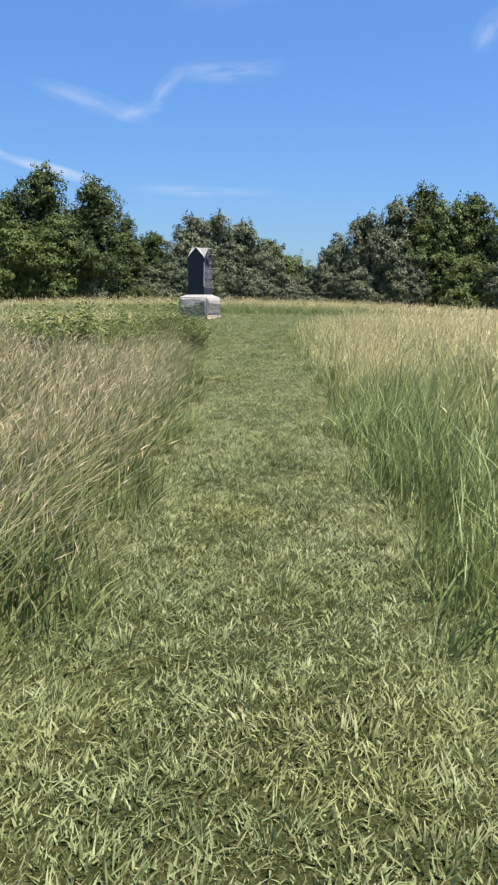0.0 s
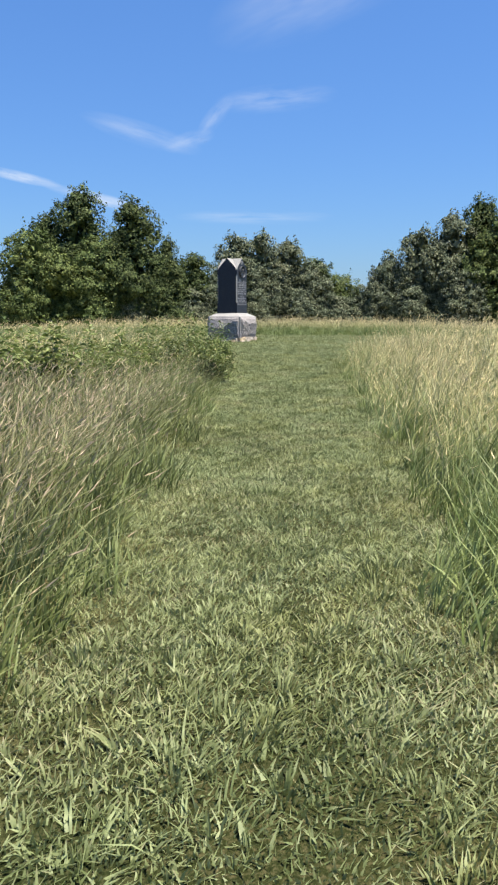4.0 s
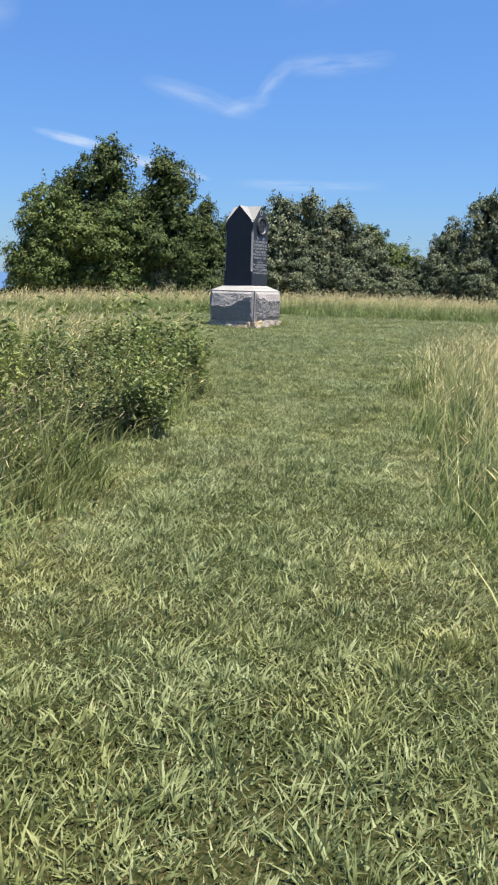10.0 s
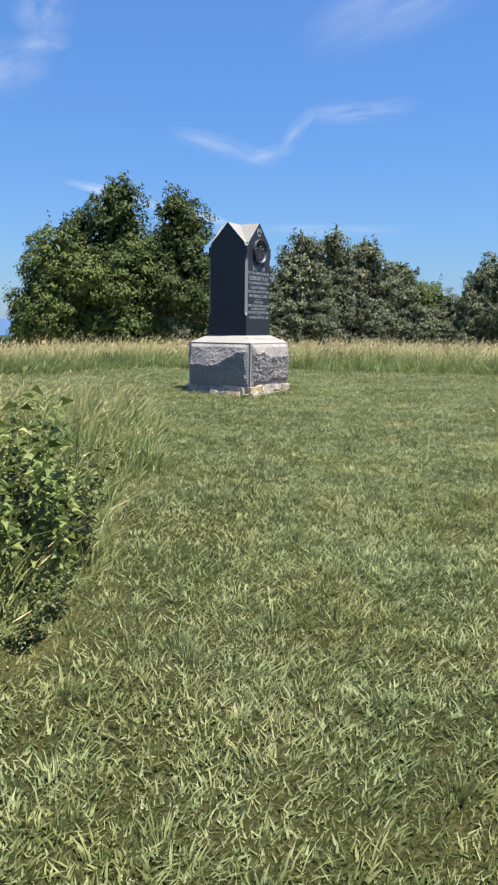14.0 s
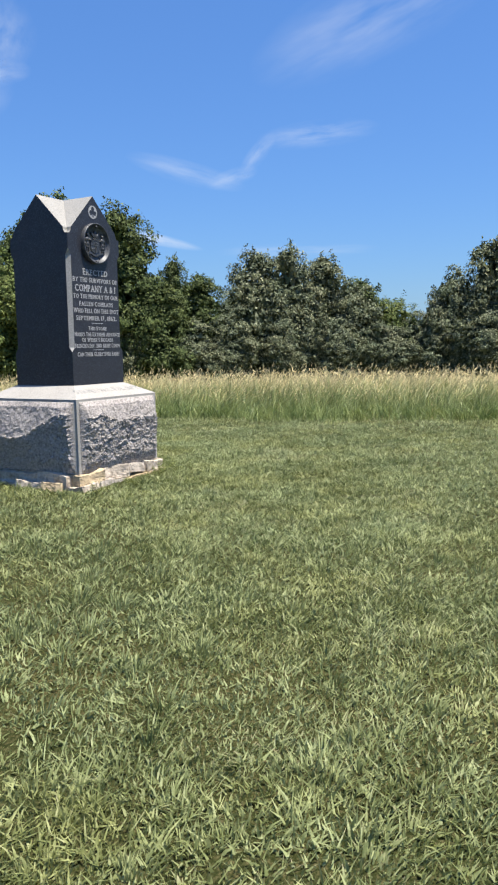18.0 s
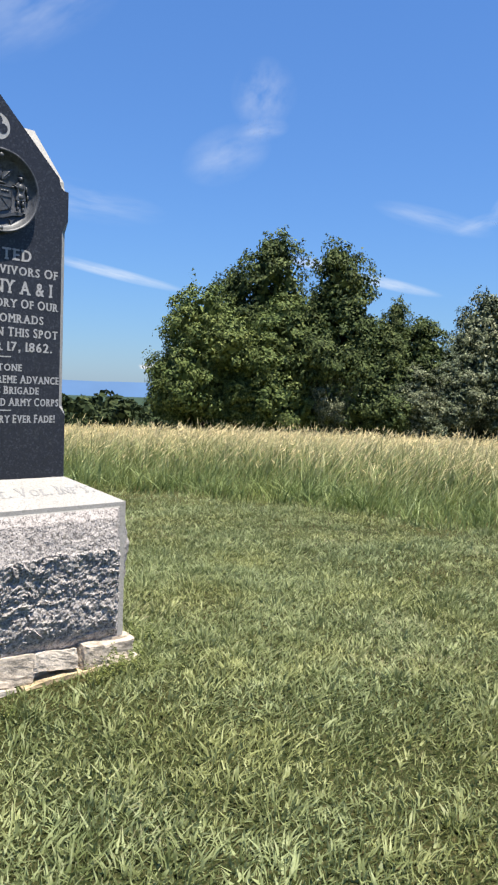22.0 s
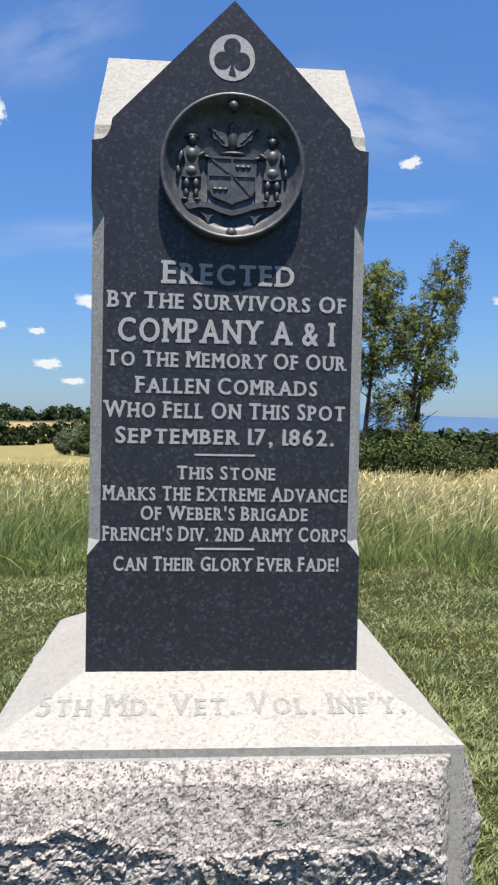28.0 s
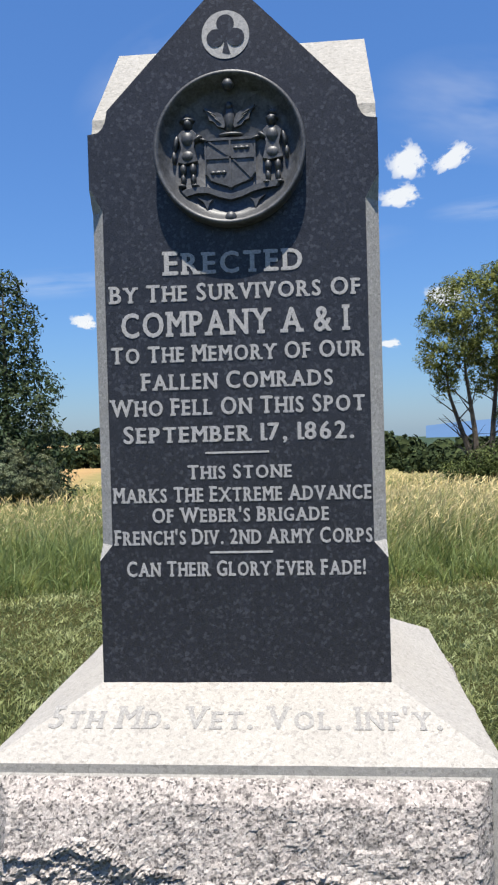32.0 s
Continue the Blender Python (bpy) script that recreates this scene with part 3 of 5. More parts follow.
def slab(name, parent, outline, depth):
    """A flat raised shape of the relief, from its outline, with eased edges."""
    y0 = -W - MED_FLOOR
    cx = sum(p[0] for p in outline) / len(outline)
    cz = sum(p[1] for p in outline) / len(outline)
    bm = bmesh.new()
    low = [bm.verts.new((x, y0 + 0.002, z)) for x, z in outline]
    mid = [bm.verts.new((x, y0 - depth * 0.7, z)) for x, z in outline]
    top = [bm.verts.new((x + (cx - x) * 0.06, y0 - depth, z + (cz - z) * 0.06)) for x, z in outline]
    n = len(outline)
    for a, b in ((low, mid), (mid, top)):
        for i in range(n):
            bm.faces.new((a[i], a[(i + 1) % n], b[(i + 1) % n], b[i]))
    bm.faces.new(top)
    bmesh.ops.recalc_face_normals(bm, faces=bm.faces)
    return part(name, bm, M_BRONZE, parent)


MED_X, MED_Z, MED_R, MED_FLOOR = face_x(483), face_z(371), 124.5 * FACE_SCALE, 0.006
medallion = lathe_disc("medallion", ((MED_R, -0.002), (MED_R, 0.040), (MED_R * 0.985, 0.045), (MED_R * 0.95, 0.044), (MED_R * 0.925, 0.036), (MED_R * 0.86, 0.016), (MED_R * 0.8, MED_FLOOR)),
                       MED_X, MED_Z, M_BRONZE, shaft, "round dark bronze relief plaque with a shield")


def relief(dx, dz):
    return MED_X + dx * FACE_SCALE, MED_Z + dz * FACE_SCALE


# shield with its cross bars, two plain standing shapes, a winged crest, a ribbon, and two knobs on the rim
shield = slab("shield", medallion, [relief(*p) for p in ((-42, 19), (42, 19), (41, -38), (34, -48), (18, -54), (6, -58), (0, -63), (-6, -58), (-18, -54), (-34, -48), (-41, -38))], 0.007)
for a, b, c, d in ((-40, -13, 40, -10), (-1.5, -60, 1.5, 17), (-43, 17, 43, 21), (-42, -38, -39.5, 19), (39.5, -38, 42, 19)):
    bm = bmesh.new()
    (x0, z0), (x1, z1) = relief(a, b), relief(c, d)
    box(bm, x0, -W - MED_FLOOR - 0.0105, z0, x1, -W - MED_FLOOR - 0.006, z1)
    part("shield_bar", bm, M_BRONZE, shield)
for points in (((-38, 16), (-34, 17), (-3, -7), (-4, -9)), ((3, -14), (5, -13), (37, -45), (34, -47))):
    slab("shield_bend", shield, [relief(*p) for p in points], 0.0095)
for dx, dz in ((19, 4), (-20, -35)):
    for off, wide in ((-9, 0.010), (0, 0.014), (9, 0.010)):
        blob("shield_boss", shield, *relief(dx + off, dz), wide, 0.007, 0.0115)
for side in (-1, 1):
    u = FACE_SCALE
    x, z = relief(side * 70, 0)
    figure = slab("supporter", medallion, [relief(side * 70 + dx, dz) for dx, dz in
                                           ((-17, -17), (-6, -20), (5, -18), (17, -16), (11, 8), (16, 30), (9, 37), (-9, 37), (-16, 30), (-11, 8))], 0.012)
    blob("boss", figure, x - side * u, z + 47 * u, 8 * u, 10 * u, 0.022)
    blob("boss", figure, x, z + (53 if side < 0 else 50) * u, (14 if side < 0 else 11) * u, 5 * u, 0.020)
    blob("boss", figure, x, z + 58 * u, 8 * u, 5 * u, 0.018)
    blob("boss", figure, x, z + 22 * u, 13 * u, 15 * u, 0.020)
    blob("boss", figure, x, z - 6 * u, 15 * u, 12 * u, 0.017)
    for leg in (-1, 1):
        blob("boss", figure, x + leg * 8 * u, z - 27 * u, 6 * u, 11 * u, 0.016)
        blob("boss", figure, x + leg * 8.5 * u, z - 43 * u, 4.5 * u, 11 * u, 0.014)
        blob("boss", figure, x + leg * 11 * u, z - 54 * u, 7 * u, 3.5 * u, 0.016)
    blob("boss", figure, x + side * 19 * u, z + 17 * u, 4.5 * u, 15 * u, 0.016, -side * 0.15)
    blob("boss", figure, x + side * 23 * u, z - 6 * u, 4 * u, 11 * u, 0.014)
    blob("boss", figure, x - side * 16 * u, z + 22 * u, 10 * u, 4.5 * u, 0.018, side * 0.7)
    blob("boss", figure, x - side * 27 * u, z + 19 * u, 9 * u, 3.5 * u, 0.016, -side * 0.3)
    slab("wing", medallion, [relief(side * dx, dz) for dx, dz in ((4, 44), (12, 60), (24, 66), (43, 73), (36, 60), (33, 50), (26, 48), (20, 40), (8, 36))], 0.010)
    for feather in range(3):
        blob("feather", medallion, *relief(side * (20 + 5 * feather), 50 + 6 * feather), 0.026, 0.0045, 0.014, -side * (0.75 - 0.12 * feather))
    slab("sprig", medallion, [relief(side * dx, dz) for dx, dz in ((30, -78), (40, -80), (56, -74), (46, -82), (40, -96), (36, -84))], 0.007)
blob("crest", medallion, *relief(0, 52), 0.016, 0.040, 0.018)
blob("crest", medallion, *relief(0, 72), 0.011, 0.014, 0.019)
blob("crest", medallion, *relief(2, 27), 0.034, 0.007, 0.014)
slab("ribbon", medallion, [relief(*p) for p in ((-88, -62), (-60, -56), (-40, -58), (-20, -66), (0, -71), (20, -66), (40, -58), (60, -54), (86, -50), (78, -62), (58, -64), (40, -68), (20, -76), (0, -81), (-20, -76), (-40, -68), (-58, -67), (-78, -72))], 0.011)
for dz in (103, -112):
    x, z = relief(0, dz)
    bm = bmesh.new()
    bmesh.ops.create_uvsphere(bm, u_segments=14, v_segments=10, radius=0.0155)
    bmesh.ops.translate(bm, vec=(x, -W - 0.030, z), verts=bm.verts)
    part("knob", bm, M_BRONZE, medallion, smooth=True)


def rock_face(bm, corner, along, out, seed):
    """One rock-faced side of the base: drafted margins, then broken stone that swells towards its upper third."""
    nu, nv = (220, 128) if seed == 1 else (96, 58)
    side, tall = 2 * BASE, BASE_TOP - BASE_LOW
    rows = []
    for j in range(nv + 1):
        v = j / nv
        row = []
        for i in range(nu + 1):
            u = i / nu
            a, z = u * side, BASE_LOW + v * tall
            inner = min(a - 0.034, side - 0.034 - a, BASE_TOP - 0.026 - z, (z - BASE_LOW - 0.008) * 0.42)
            d = 0.0
            if inner > 0:
                p = Vector((a * 1.0 + seed * 7.3, z, seed * 3.1))
                e = min(1.0, inner / 0.045)
                line = 0.70 + 0.15 * noise.noise(Vector((a * 2.1, seed * 5.0, 0.0))) + 0.06 * noise.noise(Vector((a * 8.0, seed, 0.3)))
                peak = 0.060
                if seed == 4:  # a great spall on the west side
                    f = min(1.0, max(0.0, (u - 0.5) / 0.32))
                    line, peak = 0.50 + 0.30 * f * f * (3 - 2 * f) + 0.05 * noise.noise(Vector((a * 6.0, 2.0, 0.3))), 0.085 - 0.03 * f
                swell = peak * (1 - v) / (1 - line) if v > line else (peak - 0.004) * (v / line) ** 1.3
                big = noise.fractal(p * 4.0, 0.9, 2.1, 3) * 0.014
                p = p + Vector((noise.noise(p * 9.0), noise.noise(p * 9.0 + Vector((7, 0, 0))), 0)) * 0.035
                wide = noise.voronoi(Vector((p.x * 13.0, p.y * 18.0, p.z)))[0][0] * 0.013
                chip = 0.0
                for size, deep in ((26.0, 0.012), (64.0, 0.0085)):  # broken facets, each tilted its own way
                    q = p * size
                    c = noise.voronoi(q)[1][0]
                    chip += deep * (0.8 * noise.noise(c * 2.3) + 1.1 * (q - c).dot(noise.noise_vector(c * 1.7)))
                grit = noise.noise(p * 90.0) * 0.004
                d = e ** 0.7 * (0.012 + swell + big + (0.020 - wide + 0.006 - chip + grit) * (1.0 if v < line else 0.38))
                d = max(d, 0.001)
            q = corner + along * a + out * d
            row.append(bm.verts.new((q.x, q.y, z)))
        rows.append(row)
    for j in range(nv):
        for i in range(nu):
            f = bm.faces.new((rows[j][i], rows[j][i + 1], rows[j + 1][i + 1], rows[j + 1][i]))
            u, z = (i + 0.5) / nu * side, BASE_LOW + (j + 0.5) / nv * tall
            if min(u - 0.034, side - 0.034 - u, BASE_TOP - 0.026 - z) < 0:
                f.material_index = 1


def base_mesh():
    bm = bmesh.new()
    for k, (cx, cy) in enumerate(((-1, -1), (1, -1), (1, 1), (-1, 1))):
        turn = Matrix.Rotation(k * math.pi / 2, 3, "Z")
        rock_face(bm, Vector((cx * BASE, cy * BASE, 0)), turn @ Vector((1, 0, 0)), turn @ Vector((0, -1, 0)), k + 1)
    bmesh.ops.remove_doubles(bm, verts=[v for v in bm.verts if min(abs(abs(v.co.x) - BASE), abs(abs(v.co.y) - BASE)) < 1e-5 and max(abs(v.co.x), abs(v.co.y)) < BASE + 1e-4], dist=1e-5)
    return bm


base = part("base", base_mesh(), M_ROCK, monument, "pale rock-faced granite base with drafted margins")
base.data.materials.append(M_WASH)


def wash_mesh():
    """The sloping top of the base."""
    bm = bmesh.new()
    lo = [bm.verts.new((x * BASE, y * BASE, BASE_TOP)) for x, y in ((-1, -1), (1, -1), (1, 1), (-1, 1))]
    hi = [bm.verts.new((x * (W + 0.004), y * (W + 0.004), SHAFT_Z + 0.002)) for x, y in ((-1, -1), (1, -1), (1, 1), (-1, 1))]
    for i in range(4):
        bm.faces.new((lo[i], lo[(i + 1) % 4], hi[(i + 1) % 4], hi[i]))
    bm.faces.new(hi)
    bmesh.ops.subdivide_edges(bm, edges=bm.edges, cuts=10, use_grid_fill=True)
    for v in bm.verts:
        v.co.z += 0.0016 * noise.noise(v.co * 17) - (0.004 if max(abs(v.co.x), abs(v.co.y)) > BASE - 0.002 and noise.noise(v.co * 9) > 0.25 else 0)
    return bm


part("sloping_top", wash_mesh(), M_WASH, monument, "white bush-hammered sloping top with a regiment's name")
WASH_TILT = math.degrees(math.atan2(SHAFT_Z - BASE_TOP, BASE - W))
lettering("regiment_name", "5th Md. Vet. Vol. Inf'y.", M_CUT, monument, 0.985, 0.071, pose(0.0, -0.527, BASE_TOP + (BASE - 0.527) * math.tan(radians(WASH_TILT)) + 0.0025, WASH_TILT),
          0.0012, 0.76, 0.03, label="grey letters cut on white stone")

# rubble footing: rough limestone blocks all round


def rubble(length, deep, tall, seed):
    bm = bmesh.new()
    bmesh.ops.create_cube(bm, size=1.0)
    bmesh.ops.subdivide_edges(bm, edges=bm.edges, cuts=9, use_grid_fill=True)
    for v in bm.verts:
        p = v.co.copy()
        r = p.length / 0.5
        v.co = Vector((p.x * length, p.y * deep, p.z * tall)) * (1 - 0.07 * max(0, r - 1.1))
        q = v.co * 7 + Vector((seed * 3.7, seed, 0))
        v.co += Vector((noise.noise(q), noise.noise(q + Vector((9, 0, 0))), noise.noise(q + Vector((0, 9, 0))))) * 0.022
        c = noise.voronoi(q * 2.2)[1][0]
        v.co += 0.011 * (q * 2.2 - c).dot(noise.noise_vector(c * 1.7)) * Vector((0.3, 1.0 if p.y > 0 else -1.0, 0.6))
        q = q * 4.5
        v.co += Vector((abs(noise.noise(q)), abs(noise.noise(q + Vector((9, 0, 0)))), abs(noise.noise(q + Vector((0, 9, 0)))))) * 0.007 * (1 if p.y > 0 else -1)
    return bm


footing = empty("footing", (0, 0, 0), "low footing of rough pale limestone blocks", "footing")
STONE_MESHES = []
for k in range(7):
    STONE_MESHES.append(part("stone", rubble(0.24 + 0.085 * (k % 4), 0.2, 0.105 + 0.012 * (k % 3), k), M_LIMESTONE, footing, smooth=False).data)
for ob in list(footing.children):
    bpy.data.objects.remove(ob)
pick = random.Random(4)
for k in range(4):
    turn = pose(0, 0, 0, 0, 0, 90 * k)
    for course, (z, out) in enumerate(((-0.118, 0.035), (-0.215, 0.085))):
        u = -BASE - out + 0.01
        while u < BASE + out - 0.1:
            me = pick.choice(STONE_MESHES)
            length = max(v.co.x for v in me.vertices) * 2
            if u + length > BASE + out + 0.02:
                break
            st = new("stone", me)
            st.parent = footing
            st.matrix_basis = turn @ pose(u + length / 2, -BASE - out + 0.085 + pick.uniform(-0.03, 0.03), z + pick.uniform(-0.02, 0.006), pick.uniform(-9, 9), pick.uniform(-6, 6), pick.uniform(-9, 9))
            u += length * pick.uniform(0.93, 1.04)
bm = bmesh.new()
box(bm, -BASE + 0.02, -BASE + 0.02, -0.42, BASE - 0.02, BASE - 0.02, BASE_LOW + 0.002)
part("core", bm, M_LIMESTONE, footing)

# ---- trees ----


def limb_tubes(segments, sides=7):
    """Tapered tubes: rows of (start, end, radius at start, radius at end)."""
    bm = bmesh.new()
    for a, b, ra, rb in segments:
        a, b = Vector(a), Vector(b)
        q = (b - a).to_track_quat("Z", "Y")
        rings = [[bm.verts.new(c + q @ Vector((r * math.cos(2 * math.pi * i / sides), r * math.sin(2 * math.pi * i / sides), 0))) for i in range(sides)] for c, r in ((a, ra), (b, rb))]
        for i in range(sides):
            bm.faces.new((rings[0][i], rings[0][(i + 1) % sides], rings[1][(i + 1) % sides], rings[1][i]))
        bm.faces.new(rings[1])
    return bm


def leaf_cards(centres, normals, size, gen, aspect=0.55, droop=0.0, plain=False):
    """Pointed leaves of four corners, a little folded, at the given places: arrays for bulk()."""
    n = len(centres)
    up = normals / np.maximum(np.linalg.norm(normals, axis=1, keepdims=True), 1e-6)
    t = np.cross(up, gen.normal(size=(n, 3)))
    t /= np.maximum(np.linalg.norm(t, axis=1, keepdims=True), 1e-6)
    t[:, 2] -= droop
    t /= np.maximum(np.linalg.norm(t, axis=1, keepdims=True), 1e-6)
    b = np.cross(up, t)
    s = size * gen.uniform(0.6, 1.35, (n, 1))
    a = centres - t * s * 0.5
    c = centres + t * s * 0.5 - up * s * 0.12
    if plain:
        verts = np.stack((a + b * s * aspect * 0.5, c, a - b * s * aspect * 0.5), 1).reshape(-1, 3)
        return verts, [np.arange(n * 3).reshape(-1, 3)]
    d1 = centres + b * s * aspect * 0.5 + up * s * 0.10
    d2 = centres - b * s * aspect * 0.5 + up * s * 0.10
    verts = np.stack((a, d1, c, d2), 1).reshape(-1, 3)
    i = np.arange(n)[:, None] * 4
    return verts, [np.concatenate((i + np.array([[0, 1, 2]]), i + np.array([[0, 2, 3]])), 0)]


def crown_points(gen, lobes, per_area, shell=0.45):
    """Leaf places over a heap of lobes (centre, radii): mostly near each lobe's skin, denser on top; none deep within another lobe."""
    pts, nrm = [], []
    for c, r in lobes:
        c, r = np.array(c, float), np.array(r, float)
        n = int(per_area * (r[0] * r[1] * r[2]) ** (2 / 3) * 12)
        d = gen.normal(size=(n, 3))
        d /= np.linalg.norm(d, axis=1, keepdims=True)
        f = 1 - shell * gen.random((n, 1)) ** 1.7 + 0.10 * gen.normal(size=(n, 1))
        bump = 1 + 0.16 * np.sin(d[:, :1] * 7 + c[0] * 3) * np.sin(d[:, 1:2] * 6 + c[1]) + 0.1 * np.sin(d[:, 2:] * 11 + c[2])
        p = c + d * r * f * bump
        pts.append(p)
        nrm.append(d * 0.8 + gen.normal(size=(n, 3)) * 0.55 + np.array((0, 0, 0.5)))
    p, q = np.concatenate(pts), np.concatenate(nrm)
    keep = np.ones(len(p), bool)
    for c, r in lobes:
        keep &= (((p - np.array(c)) / (np.array(r) * 0.66)) ** 2).sum(1) > 1
    return p[keep], q[keep]


def clump_leaves(gen, masses, clump, per_clump, size, low=0.3, shape=(1.0, 1.0, 0.7), fill=420):
    """Leaf places for a crown: bunches of leaves over the skin of a few rounded masses (centre, radii), and large leaves deep within."""
    pts, nrm, big = [], [], []
    for mi, (c, r) in enumerate(masses):
        c, r = np.array(c, float), np.array(r, float)
        area = 4 * math.pi * ((r[0] * r[1]) ** 1.6 / 3 + 2 * (r[0] * r[2]) ** 1.6 / 3) ** (1 / 1.6)
        n = int(area / (clump * clump * 1.15))
        d = gen.normal(size=(n, 3))
        d /= np.linalg.norm(d, axis=1, keepdims=True)
        lump = 1 + 0.13 * np.sin(d[:, :1] * 5 + c[0] * 2) * np.sin(d[:, 1:2] * 6 + c[1] * 3) + 0.10 * np.sin(d[:, 2:] * 8 + c[2] + mi)
        hub = c + d * r * lump * gen.uniform(0.76, 1.06, (n, 1))
        keep = hub[:, 2] > low
        for mj, (c2, r2) in enumerate(masses):
            if mj != mi:
                keep &= (((hub - np.array(c2)) / (np.array(r2) * 0.74)) ** 2).sum(1) > 1
        for h, way in zip(hub[keep], d[keep]):
            cr = clump * gen.uniform(0.55, 1.25)
            m = int(per_clump * (cr / clump) ** 2)
            g = gen.normal(size=(m, 3)) + way * 0.7 + np.array((0, 0, 0.55))
            g /= np.linalg.norm(g, axis=1, keepdims=True)
            pts.append(h + g * cr * np.array(shape) * gen.uniform(0.5, 1.12, (m, 1)))
            nrm.append(g * 0.9 + way * 0.25 + gen.normal(size=(m, 3)) * 0.32 + np.array((0, 0, 0.3)))
            if gen.random() < 0.30:  # a spray of twigs that stands out of the bunch
                m = max(8, per_clump // 4)
                t = gen.uniform(0.25, 0.92, (m, 1))
                tip = way * 0.7 + np.array((0, 0, 0.6)) + gen.normal(size=3) * 0.3
                pts.append(h + tip * cr * t + gen.normal(size=(m, 3)) * cr * 0.22 * (1.45 - t))
                nrm.append(gen.normal(size=(m, 3)) * 0.6 + np.array((0, 0, 0.7)))
        d = gen.normal(size=(fill, 3))
        d /= np.linalg.norm(d, axis=1, keepdims=True)
        big.append(c + d * r * gen.random((fill, 1)) ** 0.4 * 0.80)
    p, q, inner = np.concatenate(pts), np.concatenate(nrm), np.concatenate(big)
    s = np.concatenate((np.full((len(p), 1), size), np.concatenate([np.full((fill, 1), min(size * 3.4, 0.42 * min(r))) for _, r in masses])))
    return np.concatenate((p, inner)), np.concatenate((q, gen.normal(size=(len(inner), 3)))), s


def leafy(name, gen, masses, tubes, leaf, clump, per_clump, size, label, group, aspect=0.75, low=0.3, shape=(1.0, 1.0, 0.7), fill=420):
    p, q, s = clump_leaves(gen, masses, clump, per_clump, size, low, shape, fill)
    verts, faces = leaf_cards(p, q, s, gen, aspect, 0.0, True)
    verts[:, 2] = np.maximum(verts[:, 2], 0.05)
    thing = empty(name, (0, 0, 0), label, "tree", group)
    part("trunk", limb_tubes(tubes), M_BARK, thing)
    crown = new("crown", bulk("crown", verts, faces, leaf))
    crown.parent = thing
    return thing


def broadleaf(seed, height, radius, leaf, spire=0.5, parts=7, clump=0.72, per_clump=58, size=0.205, low=1.2):
    """A leafy tree with boughs to near the ground: rounded masses heaped round a taller head. spire: how narrow the head is, 0 to 1."""
    gen = np.random.default_rng(seed)
    masses = [((0, 0, height * 0.38), (radius * 0.72, radius * 0.72, height * 0.36)),
              ((gen.uniform(-0.1, 0.1) * radius, gen.uniform(-0.1, 0.1) * radius, height * 0.72), (radius * (0.64 - 0.16 * spire), radius * (0.64 - 0.16 * spire), height * 0.24))]
    if spire > 0.3:
        masses.append(((gen.uniform(-0.12, 0.12) * radius, 0, height * 0.90), (radius * 0.24, radius * 0.24, height * 0.10)))
    for k in range(parts):
        a = k * 2.4 + gen.uniform(-0.4, 0.4)
        v = gen.uniform(0.16, 0.60)
        out = radius * gen.uniform(0.45, 0.66)
        br = radius * gen.uniform(0.30, 0.46)
        masses.append(((out * math.cos(a), out * math.sin(a), height * v), (br, br, br * gen.uniform(0.75, 1.15))))
    fork = height * 0.3
    tubes = [((0, 0, -0.4), (0.1, 0.05, fork), 0.022 * height, 0.016 * height), ((0.1, 0.05, fork), masses[1][0], 0.016 * height, 0.004 * height)]
    tubes += [((0.05, 0.02, fork * gen.uniform(0.5, 1.0)), c, 0.008 * height, 0.002 * height) for c, _ in masses[3:]]
    return leafy("tree", gen, masses, tubes, leaf, clump, per_clump, size, "full-leaved summer tree at the edge of a field", "trees along the field's edge", low=low)


def plant(thing, x, y, scale, turn, tall=1.0, label="", group=""):
    ob = copy_thing(thing, Matrix.LocRotScale((x, y, lie_at(x, y) - 0.05), Euler((0, 0, radians(turn))), (scale, scale, scale * tall)))
    if label:
        tagged(ob, label, group=group)
    return ob


def discard(*things):
    for thing in things:
        for ob in (*thing.children_recursive, thing):
            bpy.data.objects.remove(ob)


# a wood's edge beyond the lawn: tops of unlike height, paler olive bushes before darker locusts
locust_a = broadleaf(11, 12.0, 4.4, M_LEAF_DARK, 0.9, 9)
locust_b = broadleaf(12, 11.0, 3.9, M_LEAF_DARK, 0.6, 8)
locust_c = broadleaf(15, 10.0, 4.3, M_LEAF_FRESH, 0.1, 9)
olive_a = broadleaf(13, 9.0, 3.7, M_LEAF_GREY, 0.45, 9, 0.62, 54, 0.178, 0.5)
olive_b = broadleaf(14, 8.0, 3.3, M_LEAF_GREY, 0.15, 8, 0.62, 54, 0.178, 0.5)
TALL_OF = {locust_a: 12.0, locust_b: 11.0, locust_c: 10.0, olive_a: 9.0, olive_b: 8.0}
DARK = "dark green leafy locust tree at the field's edge"
GREY = "silvery green olive tree with branches to the ground"
# each: place, height, breadth against its kind's own, turn, kind
LEFT_TREES = ((41.8, 39.9, 16.0, 1.15, 20, locust_a), (41.8, 33.1, 14.3, 1.0, 130, locust_a), (35.4, 40.4, 11.2, 1.02, 75, locust_c), (39.2, 35.8, 10.6, 0.98, 250, locust_c), (42.9, 29.9, 8.4, 0.78, 200, locust_b),
              (47.0, 29.4, 9.3, 0.85, 95, locust_b), (40.6, 31.8, 6.6, 0.62, 40, olive_b), (37.0, 38.0, 6.0, 0.6, 300, locust_c), (55.5, 37.9, 12.6, 0.62, 15, locust_a), (48.5, 40.0, 13.0, 1.0, 160, locust_b),
              (44.5, 28.2, 5.6, 0.7, 310, olive_a), (47.6, 26.8, 6.8, 0.85, 30, olive_b), (40.5, 43.4, 13.4, 0.9, 110, locust_b))
